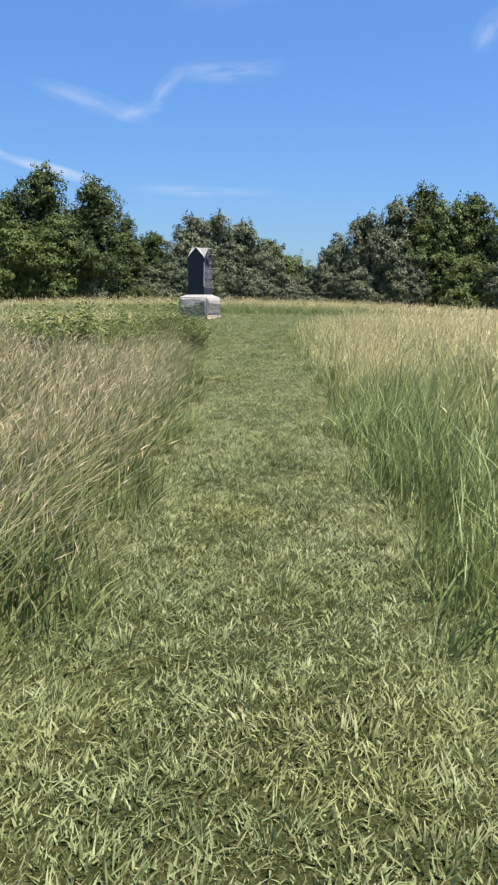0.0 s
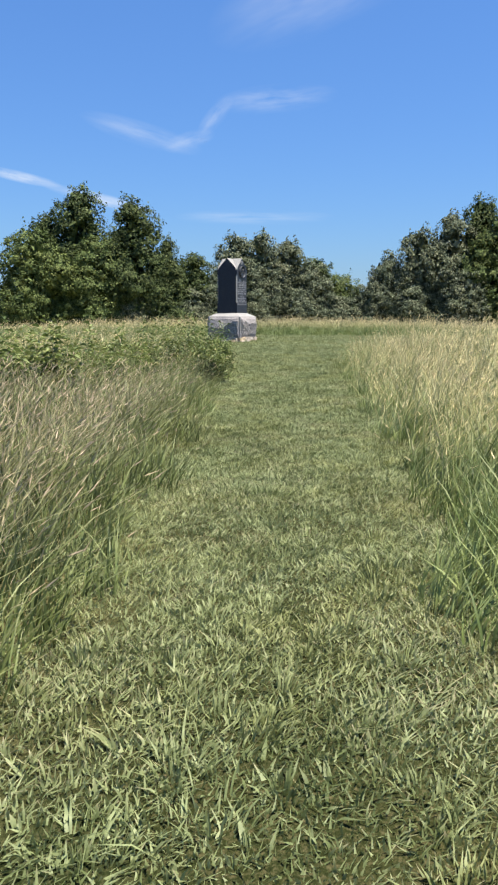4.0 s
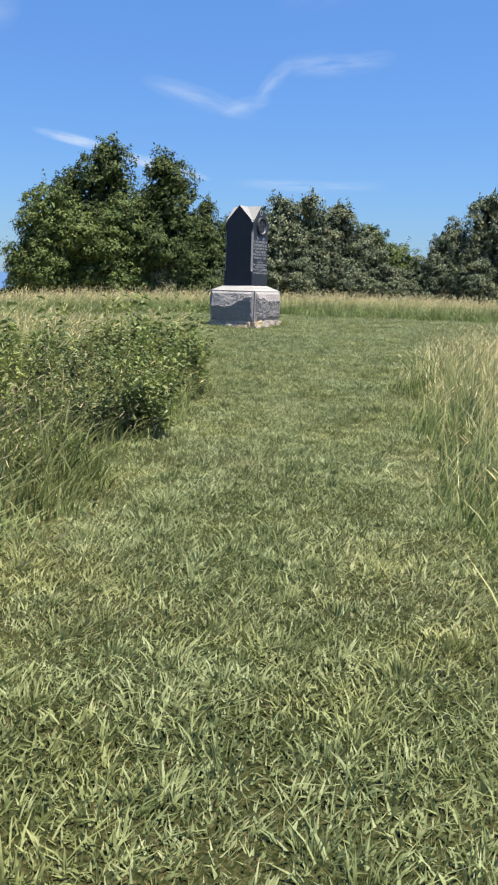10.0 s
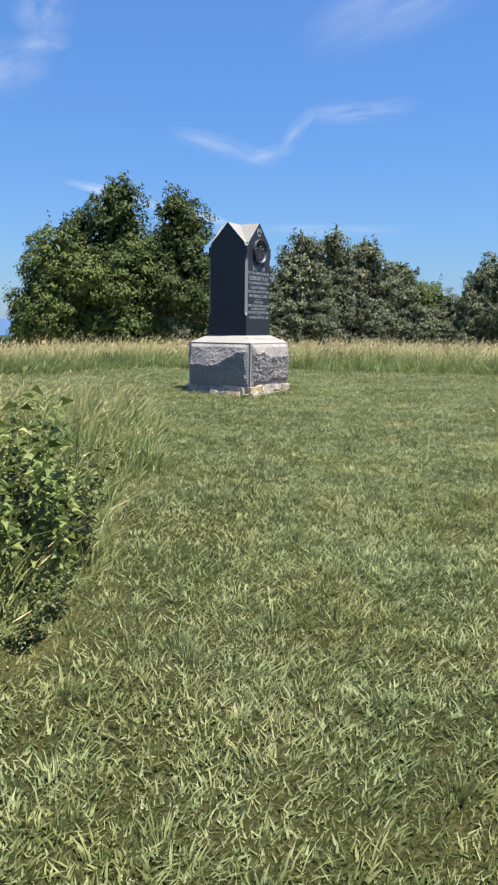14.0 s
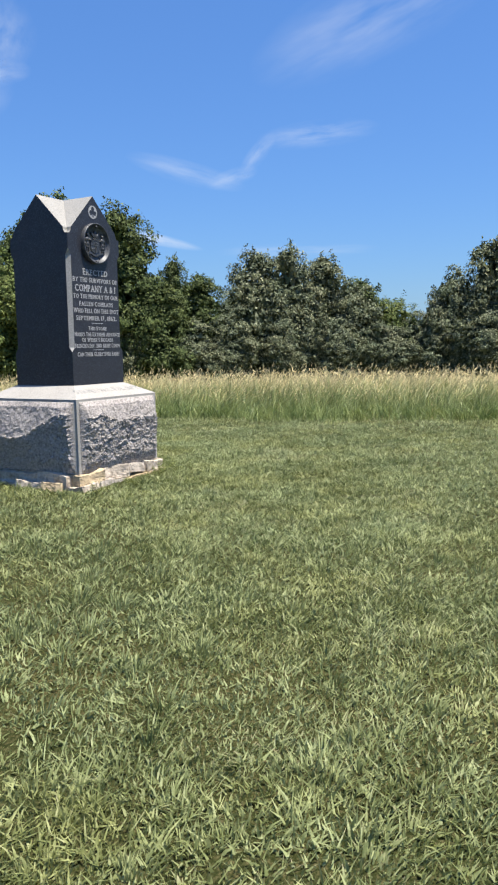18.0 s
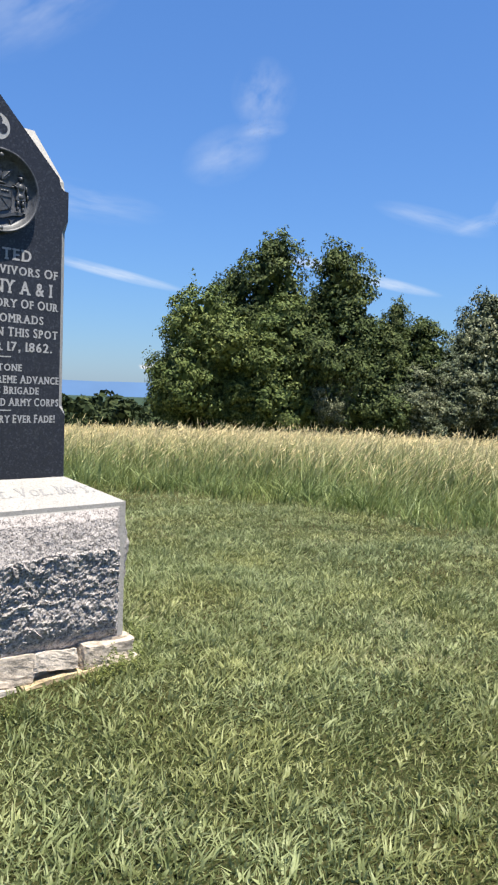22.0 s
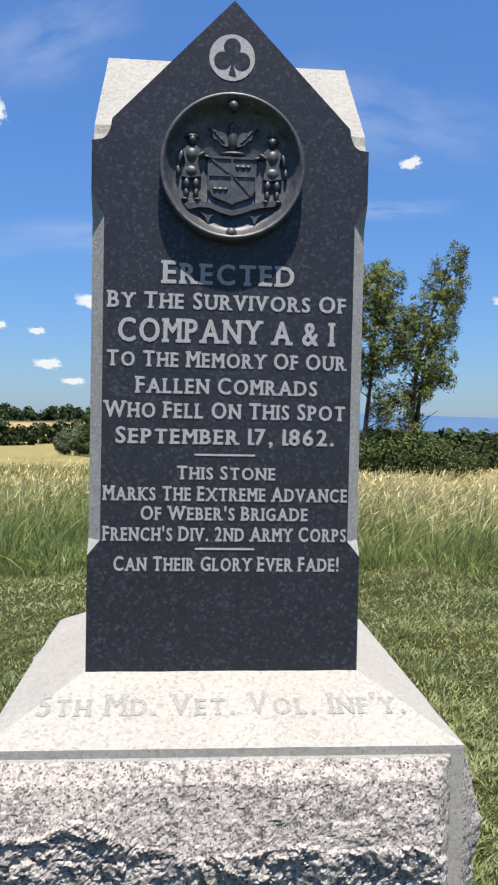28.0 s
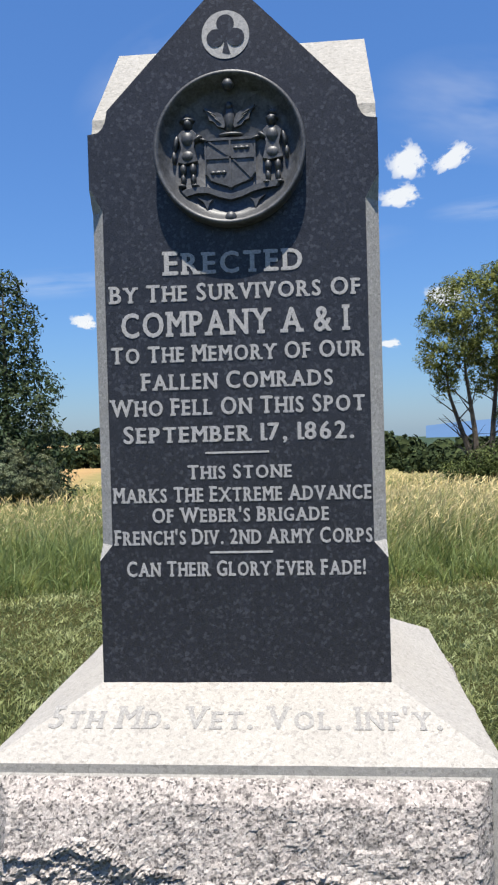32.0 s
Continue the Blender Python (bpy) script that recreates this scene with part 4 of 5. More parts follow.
MIDDLE_TREES = ((51.2, 26.3, 11.5, 1.0, 10, olive_a), (53.4, 24.2, 11.8, 1.0, 140, olive_a), (55.5, 22.3, 11.2, 1.05, 260, olive_a), (55.7, 19.2, 8.8, 0.95, 40, olive_b), (58.8, 20.4, 9.6, 0.9, 190, locust_b),
                (59.2, 17.6, 7.8, 0.85, 170, locust_c), (58.6, 14.8, 6.4, 0.8, 300, olive_b), (50.4, 23.8, 6.4, 0.8, 80, olive_b), (53.2, 19.8, 5.6, 0.75, 200, olive_b), (56.2, 16.0, 5.2, 0.7, 20, olive_a))
RIGHT_TREES = ((59.5, 11.6, 10.0, 0.95, 30, olive_b), (60.2, 8.6, 12.2, 1.05, 160, olive_a), (60.0, 5.4, 13.6, 1.1, 280, olive_a), (63.0, 2.8, 15.6, 1.0, 50, locust_a), (60.6, 0.0, 13.6, 1.15, 200, locust_c),
               (61.8, -3.2, 14.2, 1.1, 10, locust_b), (61.0, -7.6, 13.2, 1.1, 120, locust_c), (62.0, -12.0, 13.4, 1.1, 230, locust_b), (57.0, 8.6, 6.8, 0.9, 75, olive_b), (57.0, 3.2, 7.4, 0.95, 310, olive_b),
               (58.0, -2.4, 7.6, 0.95, 140, locust_c), (58.4, -6.6, 7.8, 1.0, 60, olive_b), (57.8, 12.6, 5.6, 0.75, 250, olive_b))
for x, y, tall, broad, turn, kind in LEFT_TREES + MIDDLE_TREES + RIGHT_TREES:
    plant(kind, x, y, broad, turn, tall / TALL_OF[kind] / broad, label=GREY if kind in (olive_a, olive_b) else DARK)


def willow(seed, masses, stems):
    """An open, wind-tossed tree: bare leaning stems below, loose sprays of narrow leaves above. stems: rows of the points a stem goes through."""
    gen = np.random.default_rng(seed)
    tubes = []
    for pts in stems:
        pts = [Vector(p) for p in pts]
        count = len(pts) - 1
        for j in range(count):
            tubes.append((pts[j], pts[j + 1], 0.19 * (1.08 - j / count), 0.19 * (1.08 - (j + 1) / count)))
            for _ in range(4 if j else 6):
                root = pts[j].lerp(pts[j + 1], gen.uniform(0.45, 0.95) if j == 0 else gen.uniform(0.0, 0.6))
                tip = root + Vector((gen.uniform(-1, 1) * 1.7, gen.uniform(-1, 1) * 1.5, gen.uniform(0.3, 1.7)))
                tubes.append((root, tip, 0.045, 0.010))
                for _ in range(2):
                    mid = root.lerp(tip, gen.uniform(0.4, 0.9))
                    tubes.append((mid, mid + Vector((gen.uniform(-1, 1) * 0.7, gen.uniform(-1, 1) * 0.6, gen.uniform(-0.1, 0.7))), 0.016, 0.005))
    return leafy("willow", gen, masses, tubes, M_LEAF_WILLOW, 0.46, 46, 0.18, "tall open willow with bare dark stems and loose foliage", "willows behind the monument", 0.4, 1.0, (0.8, 0.8, 1.1), 60)


W_ONE = (((-0.7, 0, 9.4), (2.2, 2.0, 1.9)), ((0.9, 0.3, 10.6), (1.5, 1.4, 1.4)), ((-1.8, 0, 7.4), (1.5, 1.4, 1.7)), ((1.0, 0, 7.6), (1.6, 1.4, 1.9)), ((0.1, 0.5, 5.9), (0.9, 0.8, 0.8)), ((1.5, 0, 4.0), (0.7, 0.7, 1.1)), ((-2.1, 0.3, 5.6), (0.5, 0.5, 0.7)))
W_TWO = (((-0.2, 0, 3.0), (0.8, 0.8, 1.9)), ((0.4, 0, 6.6), (1.3, 1.2, 2.1)), ((1.2, 0, 9.0), (1.35, 1.2, 1.6)), ((2.0, 0, 10.9), (1.0, 0.9, 1.3)), ((2.5, 0, 12.3), (0.5, 0.45, 0.8)), ((-0.7, 0, 8.0), (0.8, 0.7, 1.3)), ((1.7, 0, 6.6), (0.8, 0.7, 1.6)))
S_ONE = (((-0.3, 0, -0.4), (-0.5, 0, 3.0), (-0.9, 0, 6.0), (-1.1, 0, 9.6)), ((0.2, 0.1, -0.4), (0.5, 0.1, 3.2), (0.8, 0.2, 6.2), (0.9, 0.2, 10.4)), ((0, 0.2, -0.4), (-1.1, 0.2, 2.8), (-1.8, 0.2, 5.0), (-2.0, 0.2, 7.6)))
S_TWO = (((0, 0, -0.4), (0.1, 0, 3.0), (0.4, 0, 6.4), (1.2, 0, 9.4), (2.3, 0, 12.0)), ((0.2, 0.2, -0.4), (0.5, 0.2, 3.4), (0.9, 0.2, 6.6), (1.3, 0.2, 9.0)))
for thing, x, y in ((willow(21, W_ONE, S_ONE), 9.3, 40.2), (willow(22, W_TWO, S_TWO), 12.0, 39.4)):
    thing.location = (x, y, lie_at(x, y))


def shrub(seed, height, radius, leaf, size, per_area, name="shrub", lobes=12):
    gen = np.random.default_rng(seed)
    heap = [((gen.uniform(-0.6, 0.6) * radius, gen.uniform(-0.6, 0.6) * radius, height * gen.uniform(0.25, 0.75)), tuple(gen.uniform(0.3, 0.5, 3) * radius)) for _ in range(lobes)]
    p, q = crown_points(gen, heap, per_area)
    p[:, 2] = np.maximum(p[:, 2], 0.03)
    verts, faces = leaf_cards(p, q, size, gen, 0.55)
    thing = empty(name, (0, 0, 0), "leafy green shrub in tall grass", "shrub", "shrubs in the field")
    part("woody_stem", limb_tubes([((0, 0, -0.1), h[0], 0.04, 0.012) for h in heap[:6]], 5), M_BARK, thing)
    crown = new("crown", bulk("crown", verts, faces, leaf))
    crown.parent = thing
    return thing


shrub_a, shrub_b = shrub(31, 2.4, 1.7, M_LEAF_DARK, 0.17, 46, lobes=18), shrub(32, 2.2, 1.5, M_LEAF_DARK, 0.16, 46, lobes=16)
for x, y, s, turn, kind in ((7.6, 38.4, 0.7, 0, shrub_b), (9.4, 39.0, 0.85, 60, shrub_a), (11.2, 38.2, 1.0, 120, shrub_a), (12.8, 38.0, 0.95, 200, shrub_a), (14.4, 38.8, 0.9, 260, shrub_b), (15.6, 39.6, 0.7, 30, shrub_b), (10.3, 40.6, 1.05, 150, shrub_a)):
    plant(kind, x, y, s, turn)


def cedar(seed, height, radius):
    """A dense dark evergreen with ragged boughs."""
    gen = np.random.default_rng(seed)
    heap = []
    for k in range(44):
        v = (k + 0.5) / 44
        r = radius * (1.0 - v) ** 0.65 * (0.75 + 0.25 * math.sin(k * 1.9))
        a = k * 2.4
        lr = radius * 0.36 * (1.15 - 0.6 * v)
        heap.append(((r * 0.75 * math.cos(a), r * 0.75 * math.sin(a), height * (0.04 + 0.92 * v)), (lr * 1.25, lr * 1.25, lr * 0.9)))
    p, q = crown_points(gen, heap, 50)
    verts, faces = leaf_cards(p, q, 0.22, gen, 0.5, -0.3, True)
    thing = empty("cedar", (0, 0, 0), "dense dark evergreen standing alone in the field", "tree")
    part("trunk", limb_tubes([((0, 0, -0.3), (0, 0, height * 0.9), 0.2, 0.04)]), M_BARK, thing)
    crown = new("crown", bulk("crown", verts, faces, M_LEAF_CEDAR))
    crown.parent = thing
    return thing


evergreen = cedar(41, 10.6, 3.1)
evergreen.location = (-13.6, 31.0, lie_at(-13.6, 31.0))
for x, y, s, turn in ((-11.6, 29.6, 0.85, 30), (-12.6, 29.0, 1.1, 140), (-14.6, 29.4, 1.1, 250)):
    plant(olive_b, x, y, s * 0.33, turn, label="pale leafy bush at the foot of an evergreen", group="bushes under the evergreen")
plant(olive_a, -14.2, 97.0, 0.46, 40, label="round green tree standing alone beside a wheat field", group="far single trees")
for x, y, sc, turn, kind in ((-11.9, 93.8, 0.5, 10, locust_a), (-9.4, 95.0, 0.66, 200, locust_c), (-6.9, 96.0, 0.6, 120, locust_b), (-4.4, 97.5, 0.56, 300, locust_c), (-10.4, 98.0, 0.52, 70, locust_b)):
    plant(kind, x, y, sc, turn, label="dark green tree in a group beyond the meadow", group="far group of trees")
plant(olive_b, -16.6, 100.0, 0.45, 90, label="round green tree standing alone beside a wheat field", group="far single trees")
discard(locust_a, locust_b, locust_c, olive_a, olive_b, shrub_a, shrub_b)


def far_woods(name, rows, label, seed):
    """Woods far off: heaps of large leaf clumps, too many to count."""
    gen = np.random.default_rng(seed)
    all_p, all_q, all_s = [], [], []
    for bearing, dist, tall in rows:
        x, y = dist * math.sin(radians(bearing)), -2.5 + dist * math.cos(radians(bearing))
        z = lie_at(x, y)
        lobes = [((x + gen.uniform(-0.4, 0.4) * tall, y + gen.uniform(-0.4, 0.4) * tall, z + tall * gen.uniform(0.12, 0.74)), tuple(tall * gen.uniform(0.22, 0.36, 3))) for _ in range(5)]
        n = 36
        for c, r in lobes:
            d = gen.normal(size=(n, 3))
            d /= np.linalg.norm(d, axis=1, keepdims=True)
            all_p.append(np.array(c) + d * np.array(r) * gen.uniform(0.8, 1.08, (n, 1)))
            all_q.append(d + gen.normal(size=(n, 3)) * 0.22)
            all_s.append(np.full((n, 1), tall * 0.235))
    p, q, s = np.concatenate(all_p), np.concatenate(all_q), np.concatenate(all_s)
    verts, faces = leaf_cards(p, q, s, gen, 0.8)
    return tagged(new(name, bulk(name, verts, faces, M_LEAF_FAR)), label, "woods", kind="stuff")


g = np.random.default_rng(51)
hedge = [(b, 255 + 25 * math.sin(b * 0.5) + g.uniform(-8, 8), g.uniform(6, 9)) for b in np.arange(-62, 3, 0.55)]
for far, low, high in ((150, 2.5, 7), (210, 4.5, 11)):
    hedge += [(b, far + 0.8 * abs(b - 22) + g.uniform(-15, 25), g.uniform(low, high) * (0.85 + 0.35 * math.sin(b * 1.3) * math.sin(b * 0.37 + far))) for b in np.arange(2, 62, 0.8)]
far_woods("hedgerow_trees", hedge, "line of green hedgerow trees beyond the fields", 52)
wood = [(b, 760 + g.uniform(-60, 120), g.uniform(11, 16)) for b in np.arange(-64, 8, 0.4)]
for far, low, high in ((290, 6, 13), (400, 8, 16), (540, 10, 18)):
    wood += [(b, far + g.uniform(-30, 50), g.uniform(low, high)) for b in np.arange(4, 64, 0.85)]
far_woods("distant_woods", wood, "dark green woods across the valley", 53)


def make_ridge():
    """The long blue mountain across the valley."""
    bm = bmesh.new()
    prev = None
    for k in range(121):
        b = 8 + k * 0.55
        d = 3900
        el = 0.36 + 0.16 * noise.noise(Vector((b * 0.11, 0, 4))) + 0.05 * noise.noise(Vector((b * 0.7, 1, 0))) - 0.9 * max(0, (14 - b) / 6) ** 2 * 0.25
        x, y = d * math.sin(radians(b)), d * math.cos(radians(b))
        col = [bm.verts.new((x * f, y * f, z)) for f, z in ((0.93, -110), (0.985, d * math.tan(radians(el)) * 0.6), (1.0, 1.3 + d * math.tan(radians(el))), (1.04, -110))]
        if prev:
            for i in range(3):
                bm.faces.new((prev[i], col[i], col[i + 1], prev[i + 1]))
        prev = col
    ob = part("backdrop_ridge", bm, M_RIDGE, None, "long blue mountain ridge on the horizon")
    return tagged(ob, category="mountain", kind="structure")


make_ridge()


def cloud(bearing, el, wide, tall, material, label, roll=0.0, far=4000.0):
    """A cloud sheet facing the place, by its bearing, height above the horizon and size in degrees; slightly curved."""
    n = 14
    bm = bmesh.new()
    lay = bm.loops.layers.uv.new("UVMap")
    grid = {}
    cr, sr = math.cos(radians(roll)), math.sin(radians(roll))
    for i in range(n + 1):
        for j in range(n + 1):
            u, v = i / n, j / n
            a, b = (u - 0.5) * wide, (v - 0.5) * tall
            az, e = radians(bearing + a * cr - b * sr), radians(el + a * sr + b * cr)
            grid[i, j] = bm.verts.new((far * math.sin(az) * math.cos(e), far * math.cos(az) * math.cos(e), far * math.sin(e)))
    for i in range(n):
        for j in range(n):
            f = bm.faces.new((grid[i, j], grid[i + 1, j], grid[i + 1, j + 1], grid[i, j + 1]))
            for loop, (p, q) in zip(f.loops, ((i, j), (i + 1, j), (i + 1, j + 1), (i, j + 1))):
                loop[lay].uv = (p / n, q / n)
    ob = part("cloud", bm, material)
    return tagged(ob, label, "cloud", "clouds", "structure")


WISP, PUFF = "thin white wisp of high cloud", "small white fair-weather cloud"
for row in ((56.0, 12.5, 9.0, 1.7, M_CIRRUS, WISP, -14), (59.3, 12.1, 4.0, 1.3, M_CIRRUS, WISP, 16), (61.2, 13.7, 3.6, 1.3, M_CIRRUS, WISP, 46), (65.5, 14.8, 9, 2.0, M_VEIL, WISP, 4), (53.0, 8.1, 8.5, 0.9, M_STREAK, WISP, -12),
            (47.5, 9.4, 6, 0.8, M_STREAK, WISP, -10), (83.2, 16.9, 3.4, 2.2, M_CIRRUS, WISP, 50), (64, 7.0, 12, 1.2, M_VEIL, WISP, 0), (32.8, 8.2, 12.0, 0.9, M_STREAK, WISP, -11),
            (43.6, 20.5, 5.0, 5.0, M_VEIL, WISP, 60), (41.0, 16.6, 7.0, 4.0, M_CIRRUS, WISP, 20), (43.6, 18.3, 4.0, 1.6, M_CIRRUS, WISP, 10), (30, 13, 14, 3.0, M_VEIL, WISP, -6),
            (14, 21, 20, 8, M_VEIL, WISP, -14), (-10, 25, 16, 7, M_VEIL, WISP, 25), (-4, 13, 24, 3.5, M_VEIL, WISP, 4), (14, 15, 12, 2.0, M_VEIL, WISP, 0), (28, 25, 14, 6, M_VEIL, WISP, 30),
            (-18, 11, 16, 2.5, M_VEIL, WISP, 5), (70, 22, 20, 6, M_VEIL, WISP, 20),
            (22.8, 8.5, 3.0, 1.3, M_PUFF, PUFF, 0), (-7.2, 8.2, 3.6, 1.7, M_PUFF, PUFF, 0), (-14.4, 20.2, 3.4, 2.4, M_PUFF, PUFF, 0), (-10.3, 3.6, 3.0, 1.2, M_PUFF, PUFF, 0), (-13.7, 6.2, 1.6, 0.8, M_PUFF, PUFF, 0),
            (-11.1, 5.9, 1.8, 0.8, M_PUFF, PUFF, 0), (-16.9, 8.4, 2.6, 1.4, M_PUFF, PUFF, 0), (15.8, 18.0, 2.4, 1.2, M_PUFF, PUFF, 10), (7.2, 18.6, 4.0, 3.4, M_PUFF, PUFF, 20), (6.6, 16.4, 4.2, 2.2, M_PUFF, PUFF, 8), (10.4, 18.6, 4.2, 2.0, M_PUFF, PUFF, 30),
            (-16.6, 8.1, 2.2, 0.9, M_PUFF, PUFF, 0), (-8.5, 2.4, 2.6, 0.8, M_PUFF, PUFF, 0), (9.6, 9.4, 4.0, 2.4, M_PUFF, PUFF, 0), (5.6, 6.2, 2.4, 0.9, M_PUFF, PUFF, 0), (35.8, 1.5, 2.0, 0.7, M_PUFF, PUFF, 0)):
    cloud(*row)

# ---- weeds beside the strip ----


def stalk_leaves(gen, feet, aims, length, aspect, fold=0.12):
    """Leaves that grow from their stalks: at each foot, along its aim, broadest a third of the way out, the tip bent down. Arrays for bulk()."""
    n = len(feet)
    aims = aims / np.linalg.norm(aims, axis=1, keepdims=True)
    side = np.cross(aims, np.array((0, 0, 1.0)) + gen.normal(size=(n, 3)) * 0.35)
    side /= np.maximum(np.linalg.norm(side, axis=1, keepdims=True), 1e-6)
    s = length * gen.uniform(0.55, 1.3, (n, 1))
    mid = feet + aims * s * 0.42 + np.array((0, 0, 0.02)) * s
    tip = feet + aims * s - np.array((0, 0, 0.30)) * s
    lift = np.array((0, 0, 1.0)) * s * fold
    verts = np.stack((feet, mid + side * s * aspect * 0.5 + lift, tip, mid - side * s * aspect * 0.5 + lift), 1).reshape(-1, 3)
    i = np.arange(n)[:, None] * 4
    return verts, [np.concatenate((i + np.array([[0, 1, 2]]), i + np.array([[0, 2, 3]])), 0)]


def weed(seed, height, stems, per_stem, leaf, length, aspect, arch, label):
    """A clump of leafy weeds. arch: how far the stems bend over, 0 for upright forbs and 1 for brambles."""
    gen = np.random.default_rng(seed)
    tubes, feet, aims = [], [], []
    for k in range(stems):
        a = gen.uniform(0, 6.28)
        reach = gen.uniform(0.04, 0.14) + arch * gen.uniform(0.05, 0.55)
        h = height * gen.uniform(0.55, 1.05)
        foot = Vector((gen.uniform(-0.22, 0.22), gen.uniform(-0.22, 0.22), -0.03))

        def on_stem(u):
            return foot + Vector((math.cos(a) * reach * u * u, math.sin(a) * reach * u * u, h * (u - 0.22 * arch * u * u) / (1 - 0.22 * arch)))

        last = foot
        for j in range(1, 5):
            pt = on_stem(j / 4)
            tubes.append((last, pt, 0.005 * (1.2 - j / 4), 0.005 * (1.05 - j / 4)))
            last = pt
        turn = gen.uniform(0, 6.28)
        for i in range(per_stem):
            u = 0.16 + 0.84 * (i + gen.random() * 0.6) / per_stem
            pt = on_stem(u)
            turn += 2.4 + gen.normal() * 0.3
            rise = gen.uniform(-0.1, 0.5) + 0.5 * (u > 0.9)
            for leaflet in ((0.0,) if arch < 0.5 else (-0.8, 0.0, 0.8)):
                w = turn + leaflet
                off = 0.03 if arch > 0.5 else 0.005
                feet.append((pt.x + math.cos(turn) * off, pt.y + math.sin(turn) * off, pt.z))
                aims.append((math.cos(w), math.sin(w), rise))
    verts, faces = stalk_leaves(gen, np.array(feet), np.array(aims), length, aspect)
    thing = empty("weed", (0, 0, 0), label, "weeds", "weeds beside the mown strip")
    tagged(part("stem", limb_tubes(tubes, 3), M_STEM, thing), kind="stuff")
    leaves = tagged(new("foliage", bulk("foliage", verts, faces, leaf)), kind="stuff")
    leaves.parent = thing
    return thing


FORB, BRAMBLE = "clump of upright leafy green forbs in rough grass", "clump of arching leafy brambles beside the mown strip"
forbs = [weed(61, 0.85, 11, 26, M_LEAF_FORB, 0.085, 0.34, 0.1, FORB), weed(62, 0.7, 10, 22, M_LEAF_FORB, 0.075, 0.40, 0.2, FORB), weed(66, 0.95, 8, 28, M_LEAF_FORB, 0.09, 0.30, 0.1, FORB)]
brambles = [weed(63, 0.8, 9, 21, M_LEAF_BRAMBLE, 0.060, 0.60, 0.8, BRAMBLE), weed(64, 0.95, 7, 23, M_LEAF_BRAMBLE, 0.066, 0.56, 1.0, BRAMBLE)]
tall_weed = weed(65, 1.1, 7, 28, M_LEAF_FORB, 0.105, 0.46, 0.15, "tall broad-leaved weed standing above the grass")
pick = random.Random(9)
WEED_BEDS = ((-12.4, -5.3, 0.5, 6, 0.62), (-11.3, -4.8, 0.6, 11, 0.85), (-10.2, -4.2, 0.7, 14, 1.0), (-9.2, -4.0, 0.5, 12, 1.0), (-9.4, -2.8, 0.7, 10, 1.0), (-8.2, -3.3, 0.55, 12, 1.05),
             (-7.2, -2.4, 0.5, 9, 0.9), (-6.4, -2.5, 0.35, 4, 0.6), (-12.8, -4.2, 0.7, 11, 0.95), (-11.8, -3.2, 0.8, 12, 1.0), (-10.6, -2.4, 0.8, 10, 1.0), (-13.8, -5.0, 0.5, 7, 0.8), (-10.1, -5.0, 0.15, 3, 0.45),
             (-14.0, -3.6, 0.8, 10, 0.95), (-13.2, -2.4, 0.9, 10, 1.0), (-15.2, -4.3, 0.8, 4, 1.0), (-11.0, -5.4, 0.2, 4, 0.6), (-12.4, -1.2, 0.9, 9, 0.95), (-14.6, -1.8, 1.0, 9, 0.95), (-9.6, -1.0, 0.9, 8, 0.95))
for bed, (cx, cy, wide, count, tall) in enumerate(WEED_BEDS):
    for _ in range(max(3, int(count * 1.7))):
        x, y = cx + pick.uniform(-wide, wide) - 0.06, cy + pick.uniform(-wide, wide) + 0.11
        kind = pick.choice(brambles if pick.random() < (0.6 if bed in (1, 2, 3, 5, 12, 16) else 0.15) else forbs)
        plant(kind, x, y, tall * pick.uniform(0.5, 1.02), pick.uniform(0, 360), pick.uniform(0.85, 1.2))
for _ in range(11):
    plant(tall_weed, -15.4 + pick.uniform(-0.8, 0.8), -4.35 + pick.uniform(-0.6, 0.6), pick.uniform(0.9, 1.25), pick.uniform(0, 360))
for x, y, tall in ((-11.05, -5.5, 0.72), (-10.95, -5.38, 0.8), (-11.25, -5.35, 0.85), (-8.15, -4.02, 0.75), (-8.45, -4.12, 0.85), (-7.85, -3.85, 0.7), (-8.8, -4.3, 0.7), (-8.3, -3.75, 0.95), (-8.75, -4.5, 0.35), (-9.05, -4.62, 0.4)):
    plant(pick.choice(brambles + [tall_weed]), x, y, tall, pick.uniform(0, 360), 1.15)
for x, y, tall in ((-8.6, -3.3, 1.2), (-9.7, -3.1, 1.05), (-11.2, -3.6, 1.1), (-10.8, -5.15, 0.75), (-7.4, -2.1, 1.0), (-12.4, -3.9, 1.1)):
    plant(tall_weed, x, y, tall, pick.uniform(0, 360))
for x, y, tall in ((0.34, -0.86, 0.22), (0.5, -0.84, 0.26), (0.62, -0.9, 0.2), (0.84, -0.5, 0.24), (0.9, -0.62, 0.18), (-0.2, -0.9, 0.18), (-0.75, -0.9, 0.24), (0.86, 0.2, 0.2)):
    plant(pick.choice(forbs), x, y, tall, pick.uniform(0, 360), label="low leafy weed at the foot of the stones")
discard(*forbs, *brambles, tall_weed)

# ---- grass ----


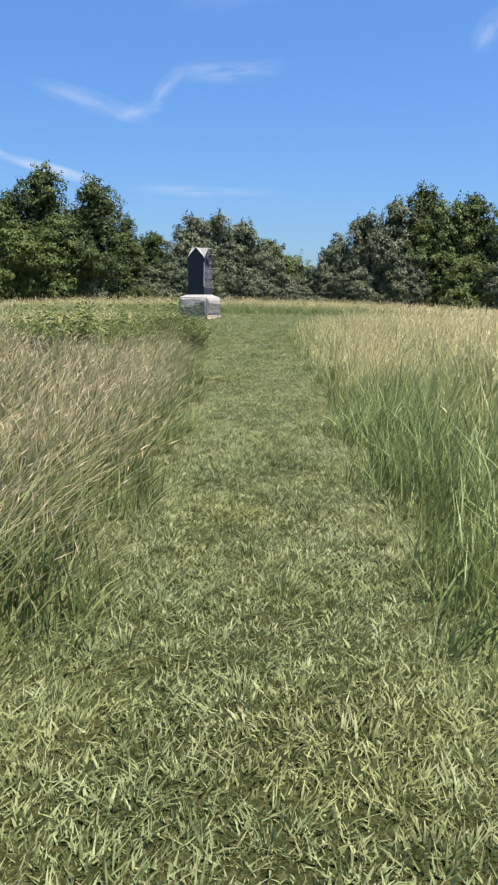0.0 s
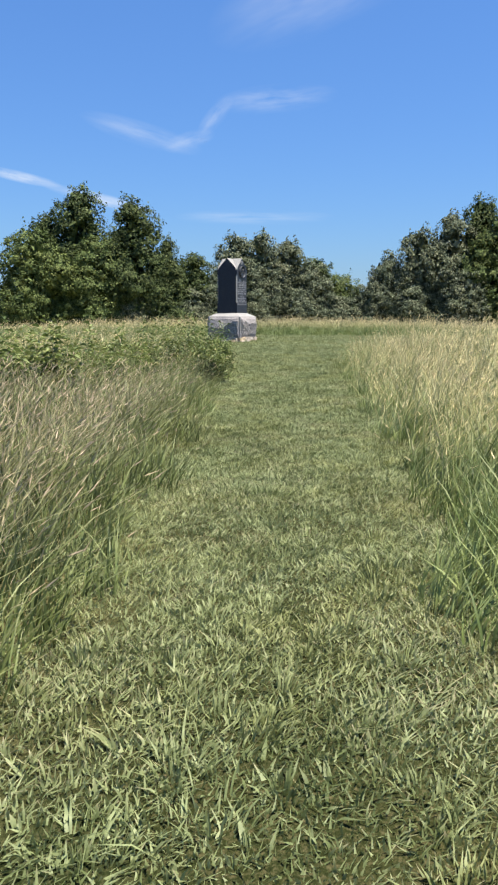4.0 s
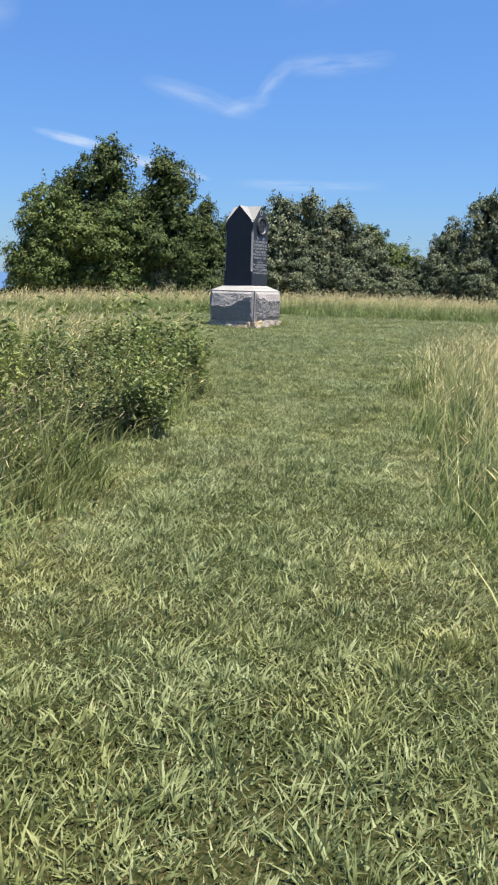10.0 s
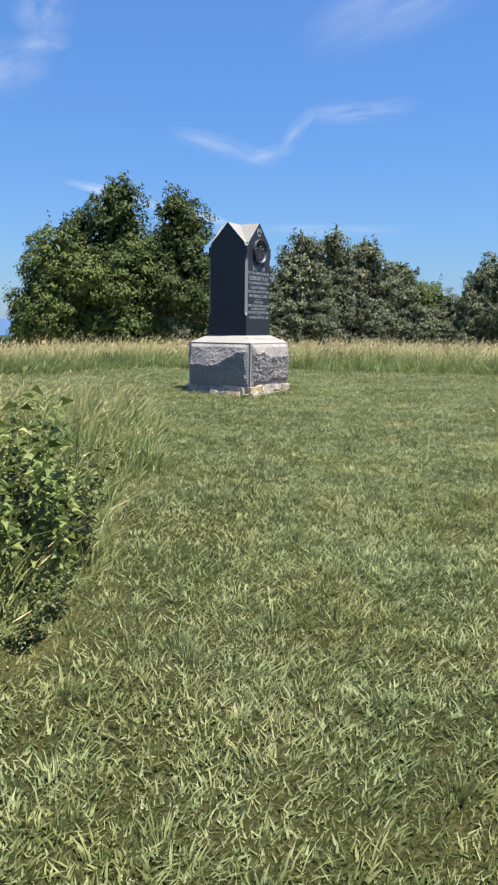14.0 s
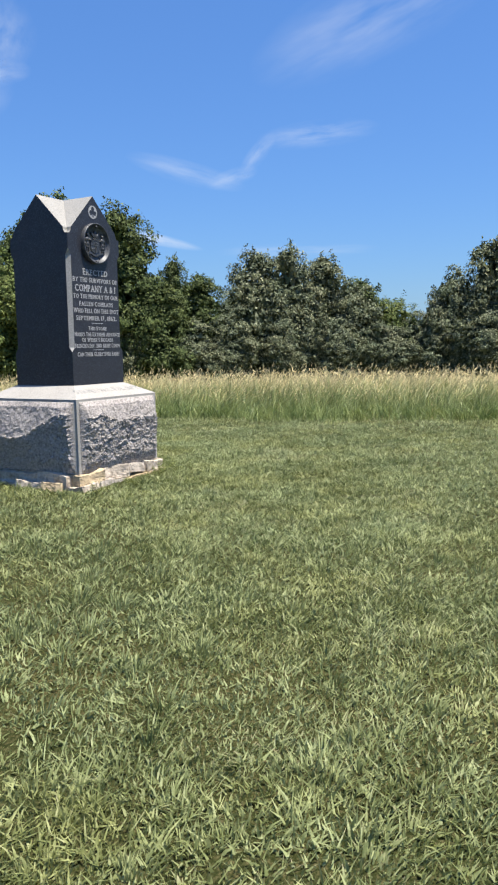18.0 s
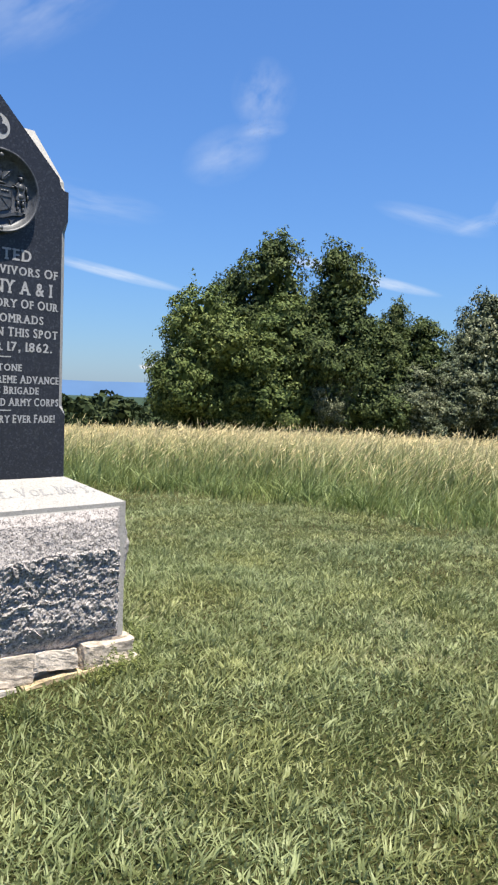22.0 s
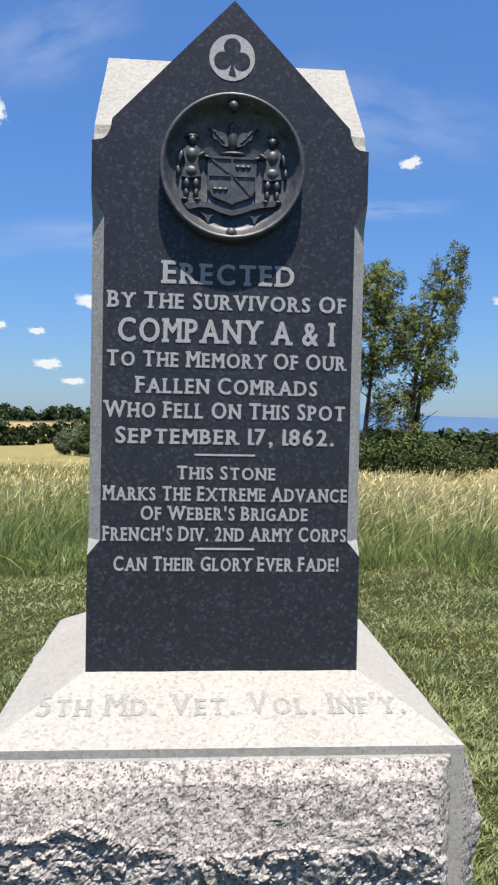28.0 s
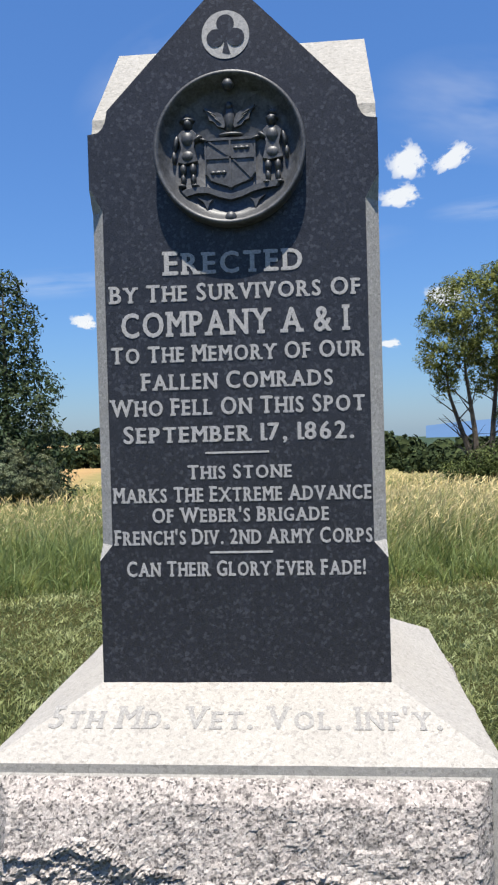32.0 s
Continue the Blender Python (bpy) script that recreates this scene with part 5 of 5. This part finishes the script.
def blades(x, y, height, width, lean, rings, dry, gen, lift=0.0, curl=1.0):
    """Arrays for grass blades: each a narrow folded strip of so many rings that ends in a point and bends with its lean."""
    n = len(x)
    z = lie(x, y) + lift
    a = gen.uniform(0, 2 * math.pi, n)
    wx, wy = np.cos(a) * width * 0.5, np.sin(a) * width * 0.5
    cols, along = [], []
    for j in range(rings):
        t = j / rings
        bend = t ** 1.7 * curl
        cx, cy = x + lean[:, 0] * height * bend, y + lean[:, 1] * height * bend
        cz = z + height * t * (1 - 0.25 * t * np.minimum(1, np.hypot(lean[:, 0], lean[:, 1])))
        k = (0.75, 1.0, 0.8, 0.55)[j] if rings > 2 else (0.85, 1.0)[j]
        cols += [np.stack((cx - wx * k, cy - wy * k, cz), 1), np.stack((cx + wx * k, cy + wy * k, cz), 1)]
        along += [t, t]
    cz = z + height * (1 - 0.25 * np.minimum(1, np.hypot(lean[:, 0], lean[:, 1])))
    cols.append(np.stack((x + lean[:, 0] * height * curl, y + lean[:, 1] * height * curl, cz), 1))
    along.append(1.0)
    k = 2 * rings + 1
    verts = np.stack(cols, 1).reshape(-1, 3)
    base_i = np.arange(n)[:, None] * k
    faces = []
    quads = [base_i + np.array([[2 * j, 2 * j + 1, 2 * j + 3, 2 * j + 2]]) for j in range(rings - 1)]
    if quads:
        faces.append(np.concatenate(quads, 0))
    faces.append(base_i + np.array([[k - 3, k - 2, k - 1]]))
    return verts, faces, np.tile(np.array(along, np.float32), n), np.repeat(dry, k)


def seed_heads(x, y, height, lean, size, gen, slim=0.1):
    """Feathery heads on the tips: slim crossed lozenges along the bent stem."""
    n = len(x)
    z = lie(x, y) + height * (1 - 0.25 * np.minimum(1, np.hypot(lean[:, 0], lean[:, 1])))
    tip = np.stack((x + lean[:, 0] * height, y + lean[:, 1] * height, z), 1)
    way = np.stack((lean[:, 0] * 1.6, lean[:, 1] * 1.6, np.full(n, 0.75)), 1) + gen.normal(size=(n, 3)) * 0.15
    way /= np.linalg.norm(way, axis=1, keepdims=True)
    side = np.cross(way, gen.normal(size=(n, 3)))
    side /= np.linalg.norm(side, axis=1, keepdims=True)
    s = size * gen.uniform(0.7, 1.3, (n, 1))
    a, c = tip - way * s * 0.4, tip + way * s * 0.6
    m = tip - way * s * 0.05
    verts = np.stack((a, m + side * s * slim, c, m - side * s * slim), 1).reshape(-1, 3)
    i = np.arange(n)[:, None] * 4
    faces = [np.concatenate((i + np.array([[0, 1, 2]]), i + np.array([[0, 2, 3]])), 0)]
    return verts, faces, np.ones(n * 4, np.float32), np.ones(n * 4, np.float32)


def gather(name, sets, material, label, category):
    """Joins sets of blades into one object of grass."""
    verts, along, dry, shift = [], [], [], 0
    faces = {}
    for v, fs, a, d in sets:
        verts.append(v)
        along.append(a)
        dry.append(d)
        for f in fs:
            faces.setdefault(f.shape[1], []).append(f + shift)
        shift += len(v)
    me = bulk(name, np.concatenate(verts), [np.concatenate(f) for f in faces.values()], material, {"along": np.concatenate(along), "dry": np.concatenate(dry)})
    return tagged(new(name, me), label, category, kind="stuff")


def scatter(x0, y0, x1, y1, per_m2, gen):
    n = int((x1 - x0) * (y1 - y0) * per_m2)
    return gen.uniform(x0, x1, n), gen.uniform(y0, y1, n)


WALKED = np.array(((-30, -14.9), (-22, -12.1), (-12.5, -7.7), (-4.9, -5.36), (-2, -4.2), (-0.3, -2.7), (1.6, -1.6), (1.9, 0.6)))


def to_walk(x, y):
    best = np.full(len(x), 1e9)
    for (ax, ay), (bx, by) in zip(WALKED, WALKED[1:]):
        dx, dy = bx - ax, by - ay
        u = np.clip(((x - ax) * dx + (y - ay) * dy) / (dx * dx + dy * dy), 0, 1)
        best = np.minimum(best, np.hypot(x - ax - u * dx, y - ay - u * dy))
    return best


def clumps(x, y, f=1.0):
    """Uneven growth, from -1 to 1."""
    return (np.sin(2.1 * f * x + 1.3 * f * y) + np.sin(3.7 * f * x - 2.9 * f * y + 1) + np.sin(-1.1 * f * x + 4.3 * f * y + 2) + np.sin(7.3 * f * x + 6.1 * f * y)) / 4


def free_of_stone(x, y):
    return np.maximum(np.abs(x), np.abs(y)) > BASE + 0.06


def make_lawn():
    gen = np.random.default_rng(71)
    sets = []
    for tufts, per, near, far, tall, wide, rings in ((175, 9, 0, 1.3, 0.047, 0.0072, 2), (4900, 1, 0, 1.3, 0.037, 0.0104, 1), (75, 8, 1.3, 3.2, 0.048, 0.0085, 2), (2500, 1, 1.3, 3.2, 0.040, 0.0114, 1), (1200, 1, 3.2, 30, 0.046, 0.016, 1)):
        x, y = scatter(-31, -17, 8, 6, tufts, gen)
        d = np.minimum(to_walk(x, y), np.maximum(1.5, np.hypot(x, y) - 1.2))
        ok = (d >= near) & (d < far)
        x, y = x[ok], y[ok]
        ok = (signed(x, y) < 0.15) & free_of_stone(x, y)
        x, y = x[ok], y[ok]
        c = clumps(x, y, 1.6)
        thin = np.clip(clumps(x - 3, y + 8, 2.6) + 0.6 * clumps(x, y, 5.3) - 0.42 - 0.6 * (np.hypot(x, y) < 2), 0, 1)  # worn spots, dry and sparse
        ok = gen.random(len(x)) < 0.97 + 0.2 * c - 0.6 * thin
        x, y, c, thin = x[ok], y[ok], c[ok], thin[ok]
        grow = gen.uniform(0.55, 1.25, len(x)) * (1 + 0.3 * c) * (1 - 0.4 * thin) * (1 + 1.2 * np.clip(signed(x, y) + 0.4, 0, 0.5))
        tuft_lean = gen.normal(size=(len(x), 2)) * 0.55 + np.array((0.15, -0.1)) + 0.2 * np.stack((clumps(x, y, 0.8), clumps(x + 5, y - 3, 0.8)), 1)
        worn = np.clip((-(HEAD[0] * x + HEAD[1] * y) - 6) / 18, 0, 1)  # drier away from the monument
        tuft_dry = np.clip(-0.10 + 0.27 * worn + 0.55 * clumps(x + 9, y - 4, 0.9) + 0.5 * (gen.random(len(x)) > 0.91 - 0.06 * worn) + 1.2 * thin, 0, 1)
        x, y, grow, tuft_dry = (np.repeat(v, per) for v in (x, y, grow, tuft_dry))
        tuft_lean = np.repeat(tuft_lean, per, axis=0)
        n = len(x)
        burst = gen.normal(size=(n, 2))
        x, y = x + burst[:, 0] * 0.03, y + burst[:, 1] * 0.03
        h = tall * grow * gen.uniform(0.5, 1.2, n)
        lean = tuft_lean + burst * 0.36
        dry = np.clip(tuft_dry + gen.normal(size=n) * 0.15, 0, 1)
        broad = np.where(gen.random(n) > 0.9, 1.7, 1.0)
        sets.append(blades(x, y, h, wide * broad * gen.uniform(0.6, 1.4, n), lean, rings, dry, gen))
    x, y = scatter(-31, -17, 8, 6, 7, gen)  # coarser tufts that stand a little above the rest
    ok = (signed(x, y) < -0.05) & free_of_stone(x, y) & (to_walk(x, y) < 4)
    x, y = x[ok], y[ok]
    wide = np.repeat(gen.uniform(0.03, 0.075, len(x)), 46)
    tall = np.repeat(gen.uniform(0.055, 0.10, len(x)), 46)
    x, y = np.repeat(x, 46), np.repeat(y, 46)
    n = len(x)
    burst = gen.normal(size=(n, 2))
    sets.append(blades(x + burst[:, 0] * wide, y + burst[:, 1] * wide, tall * gen.uniform(0.5, 1.1, n), gen.uniform(0.0045, 0.0085, n), burst * 0.55 + np.array((0.12, -0.1)), 2, np.clip(gen.normal(size=n) * 0.2 - 0.1, 0, 1), gen))
    return gather("mown_grass", sets, M_LAWN, "short mown grass with pale dry blades among the green", "grass")


make_lawn()


def right_of_strip(x, y):
    s = -(HEAD[0] * x + HEAD[1] * y)
    return (x * -HEAD[1] + y * HEAD[0]) < np.interp(s, (4, 10, 17, 24, 30), (-1.6, -1.0, -0.1, 0.65, 1.2))


def rank_growth(x, y):
    """Where rough green growth stands beside the brambles, 0 to 1."""
    s = -(HEAD[0] * x + HEAD[1] * y)
    return np.where(right_of_strip(x, y), 0.0, np.clip((18.5 - s) / 2, 0, 1) * np.clip((s - 5) / 2, 0, 1) * np.clip((4 - signed(x, y)) / 2, 0, 1))


def dryness(x, y):
    """Straw or green: green by the right of the strip and low by the lawn, straw elsewhere."""
    s = -(HEAD[0] * x + HEAD[1] * y)
    right = right_of_strip(x, y)
    e = signed(x, y)
    d = 0.92 + 0.2 * clumps(x, y, 0.45)
    green_band = np.clip(1.2 - (e - 0.2) / 1.4, 0, 1) * np.clip((s - 20.5) / 3, 0, 1)
    foot_band = 0.95 * np.clip(1.15 - e / 1.7, 0, 1) * np.clip((8 - s) / 4, 0, 1)
    mid_band = 0.25 * np.clip(1.2 - e / 1.2, 0, 1) * np.clip((18 - s) / 3, 0, 1) * np.clip((s - 6) / 3, 0, 1)
    left_band = np.where(s < 22.5, 0.65 * np.clip(1.25 - e / 0.7, 0, 1), 0.6 * np.clip(1.1 - e / 0.4, 0, 1)) * np.clip((s - 12) / 3, 0, 1)
    d = np.where(right, d - 0.95 * green_band - mid_band, d - left_band) - foot_band
    north = np.clip((-0.3 - x) / 1.5, 0, 1) * np.clip((y - 1.5) / 2, 0, 1)  # a lush green stretch behind the monument
    d = d * (1 - 0.5 * north) - 0.9 * north * np.clip(1.6 - e / 2.2, 0, 1)
    return np.clip(d * (1 - 0.4 * weedy(x, y)) * (1 - 0.35 * rank_growth(x, y)), 0.0, 1.0)


def weedy(x, y):
    """How far brambles crowd out the grass, 0 to 1."""
    best = np.zeros(len(x))
    for cx, cy, wide, *_ in WEED_BEDS:
        best = np.maximum(best, np.exp(-((x - cx) ** 2 + (y - cy) ** 2) / (wide + 0.45) ** 2))
    return best


def make_tall():
    gen = np.random.default_rng(72)
    sets, rough = [], []
    wind = np.array((0.20, -0.20))
    for per_m2, near, far, wide, rings, box_in in ((560, -0.12, 1.25, 0.0084, 3, (-32, -20, 10, 9)), (130, 1.25, 5.0, 0.0135, 3, (-34, -22, 14, 12)), (50, 5.0, 17.0, 0.022, 2, (-36, -34, 24, 24)), (7.0, 17.0, 60.0, 0.05, 2, (-40, -40, 66, 66))):
        x, y = scatter(*box_in, per_m2, gen)
        if per_m2 > 200:
            ok = to_walk(x, y) < 11
            x, y = x[ok], y[ok]
        e = signed(x, y)
        ok = (e >= near) & (e < far) & free_of_stone(x, y)
        if per_m2 < 10:
            ok &= (to_strip(x, y) < 58) & ~wheat_field(x, y)
        x, y, e = x[ok], y[ok], e[ok]
        crowd = weedy(x, y)
        ok = gen.random(len(x)) > 0.2 * crowd
        x, y, e, crowd = x[ok], y[ok], e[ok], crowd[ok]
        c = clumps(x, y, 0.9)
        n = len(x)
        steep = np.clip((-(HEAD[0] * x + HEAD[1] * y) - 3) / 3, 0, 1)
        bank = np.clip(0.22 + 0.34 * steep + e * (0.62 + 0.5 * steep), 0.2, 1.0) * (1 + 0.15 * clumps(x, y, 2.3))
        h = (0.72 if per_m2 > 100 else 0.70 if per_m2 > 10 else 0.55) * bank * gen.uniform(0.55, 1.12, n) * (1 + 0.16 * c) * (1 - 0.05 * crowd) * (1 - 0.05 * rank_growth(x, y))
        away = np.clip((-(HEAD[0] * x + HEAD[1] * y) - 6) / 4, 0, 1)
        h = h * (1 + np.where(right_of_strip(x, y), np.where(e > 1.3, 0.66, 0.22), np.where((-(HEAD[0] * x + HEAD[1] * y) < 22.5) & (e < 1.4), -0.08, 0.14)) * away)
        lean = wind * (1 + 0.6 * c[:, None]) + 0.24 * np.stack((clumps(x, y, 1.5), clumps(x - 4, y + 7, 1.5)), 1) + gen.normal(size=(n, 2)) * 0.36
        dry = dryness(x, y) * gen.uniform(0.6, 1.0, n)
        under = gen.random(n) < (0.4 if per_m2 > 200 else 0.16)
        h = np.where(under, h * gen.uniform(0.35, 0.7, n), h)
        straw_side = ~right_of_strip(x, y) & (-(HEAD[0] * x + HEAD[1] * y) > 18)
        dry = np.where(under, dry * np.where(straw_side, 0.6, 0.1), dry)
        fat = np.where(under, 1.5, 1.0)
        wide = wide * fat * gen.uniform(0.6, 1.4, n)
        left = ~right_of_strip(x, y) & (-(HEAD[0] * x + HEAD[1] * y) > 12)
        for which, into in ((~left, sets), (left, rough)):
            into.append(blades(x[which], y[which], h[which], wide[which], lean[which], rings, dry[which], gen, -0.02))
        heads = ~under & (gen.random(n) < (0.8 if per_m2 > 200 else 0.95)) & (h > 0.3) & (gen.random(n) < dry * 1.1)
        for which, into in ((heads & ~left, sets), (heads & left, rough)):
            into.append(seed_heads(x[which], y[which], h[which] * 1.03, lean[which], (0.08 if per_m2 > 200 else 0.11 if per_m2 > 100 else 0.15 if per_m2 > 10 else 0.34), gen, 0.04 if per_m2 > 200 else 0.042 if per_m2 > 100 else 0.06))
    x, y = scatter(-6, -10, 9, 8, 150, gen)  # broad arching blades along the foot of the tall grass
    e = signed(x, y)
    ok = (e > -0.08) & (e < 0.65) & free_of_stone(x, y)
    x, y = x[ok], y[ok]
    n = len(x)
    lean = gen.normal(size=(n, 2)) * 0.55 - np.stack((x, y), 1) / np.maximum(np.hypot(x, y), 1)[:, None] * 0.35
    sets.append(blades(x, y, gen.uniform(0.18, 0.44, n), gen.uniform(0.010, 0.019, n), lean, 3, np.zeros(n), gen, -0.02))
    x, y = scatter(-31, -19, -6, -6, 170, gen)  # broad lush blades that arch over the strip's edge
    e = signed(x, y)
    ok = (e > 0.04) & (e < 1.5) & right_of_strip(x, y) & (gen.random(len(x)) < 0.55 + 0.7 * clumps(x, y, 1.9))
    x, y, e = x[ok], y[ok], e[ok]
    n = len(x)
    over = np.array((-HEAD[1], HEAD[0])) * (0.28 * np.clip(1 - e / 0.6, 0, 1))[:, None]
    lean = gen.normal(size=(n, 2)) * 0.42 + over
    lush = np.clip((-(HEAD[0] * x + HEAD[1] * y) - 18) / 5, 0.25, 1)
    keep = gen.random(n) < np.clip((-(HEAD[0] * x + HEAD[1] * y) - 20) / 3, 0.05, 1)
    x, y, e, lean, lush = x[keep], y[keep], e[keep], lean[keep], lush[keep]
    n = len(x)
    sets.append(blades(x, y, gen.uniform(0.3, 0.72, n) * (0.55 + 0.45 * np.clip(e / 0.5, 0, 1)) * (0.6 + 0.4 * lush), gen.uniform(0.008, 0.015, n), lean, 3, np.zeros(n), gen, -0.02))
    gather("tall_grass", sets, M_TALL, "tall wind-bent meadow grass, green below with straw seed heads", "grass")
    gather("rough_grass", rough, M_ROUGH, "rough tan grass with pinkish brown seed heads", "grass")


make_tall()
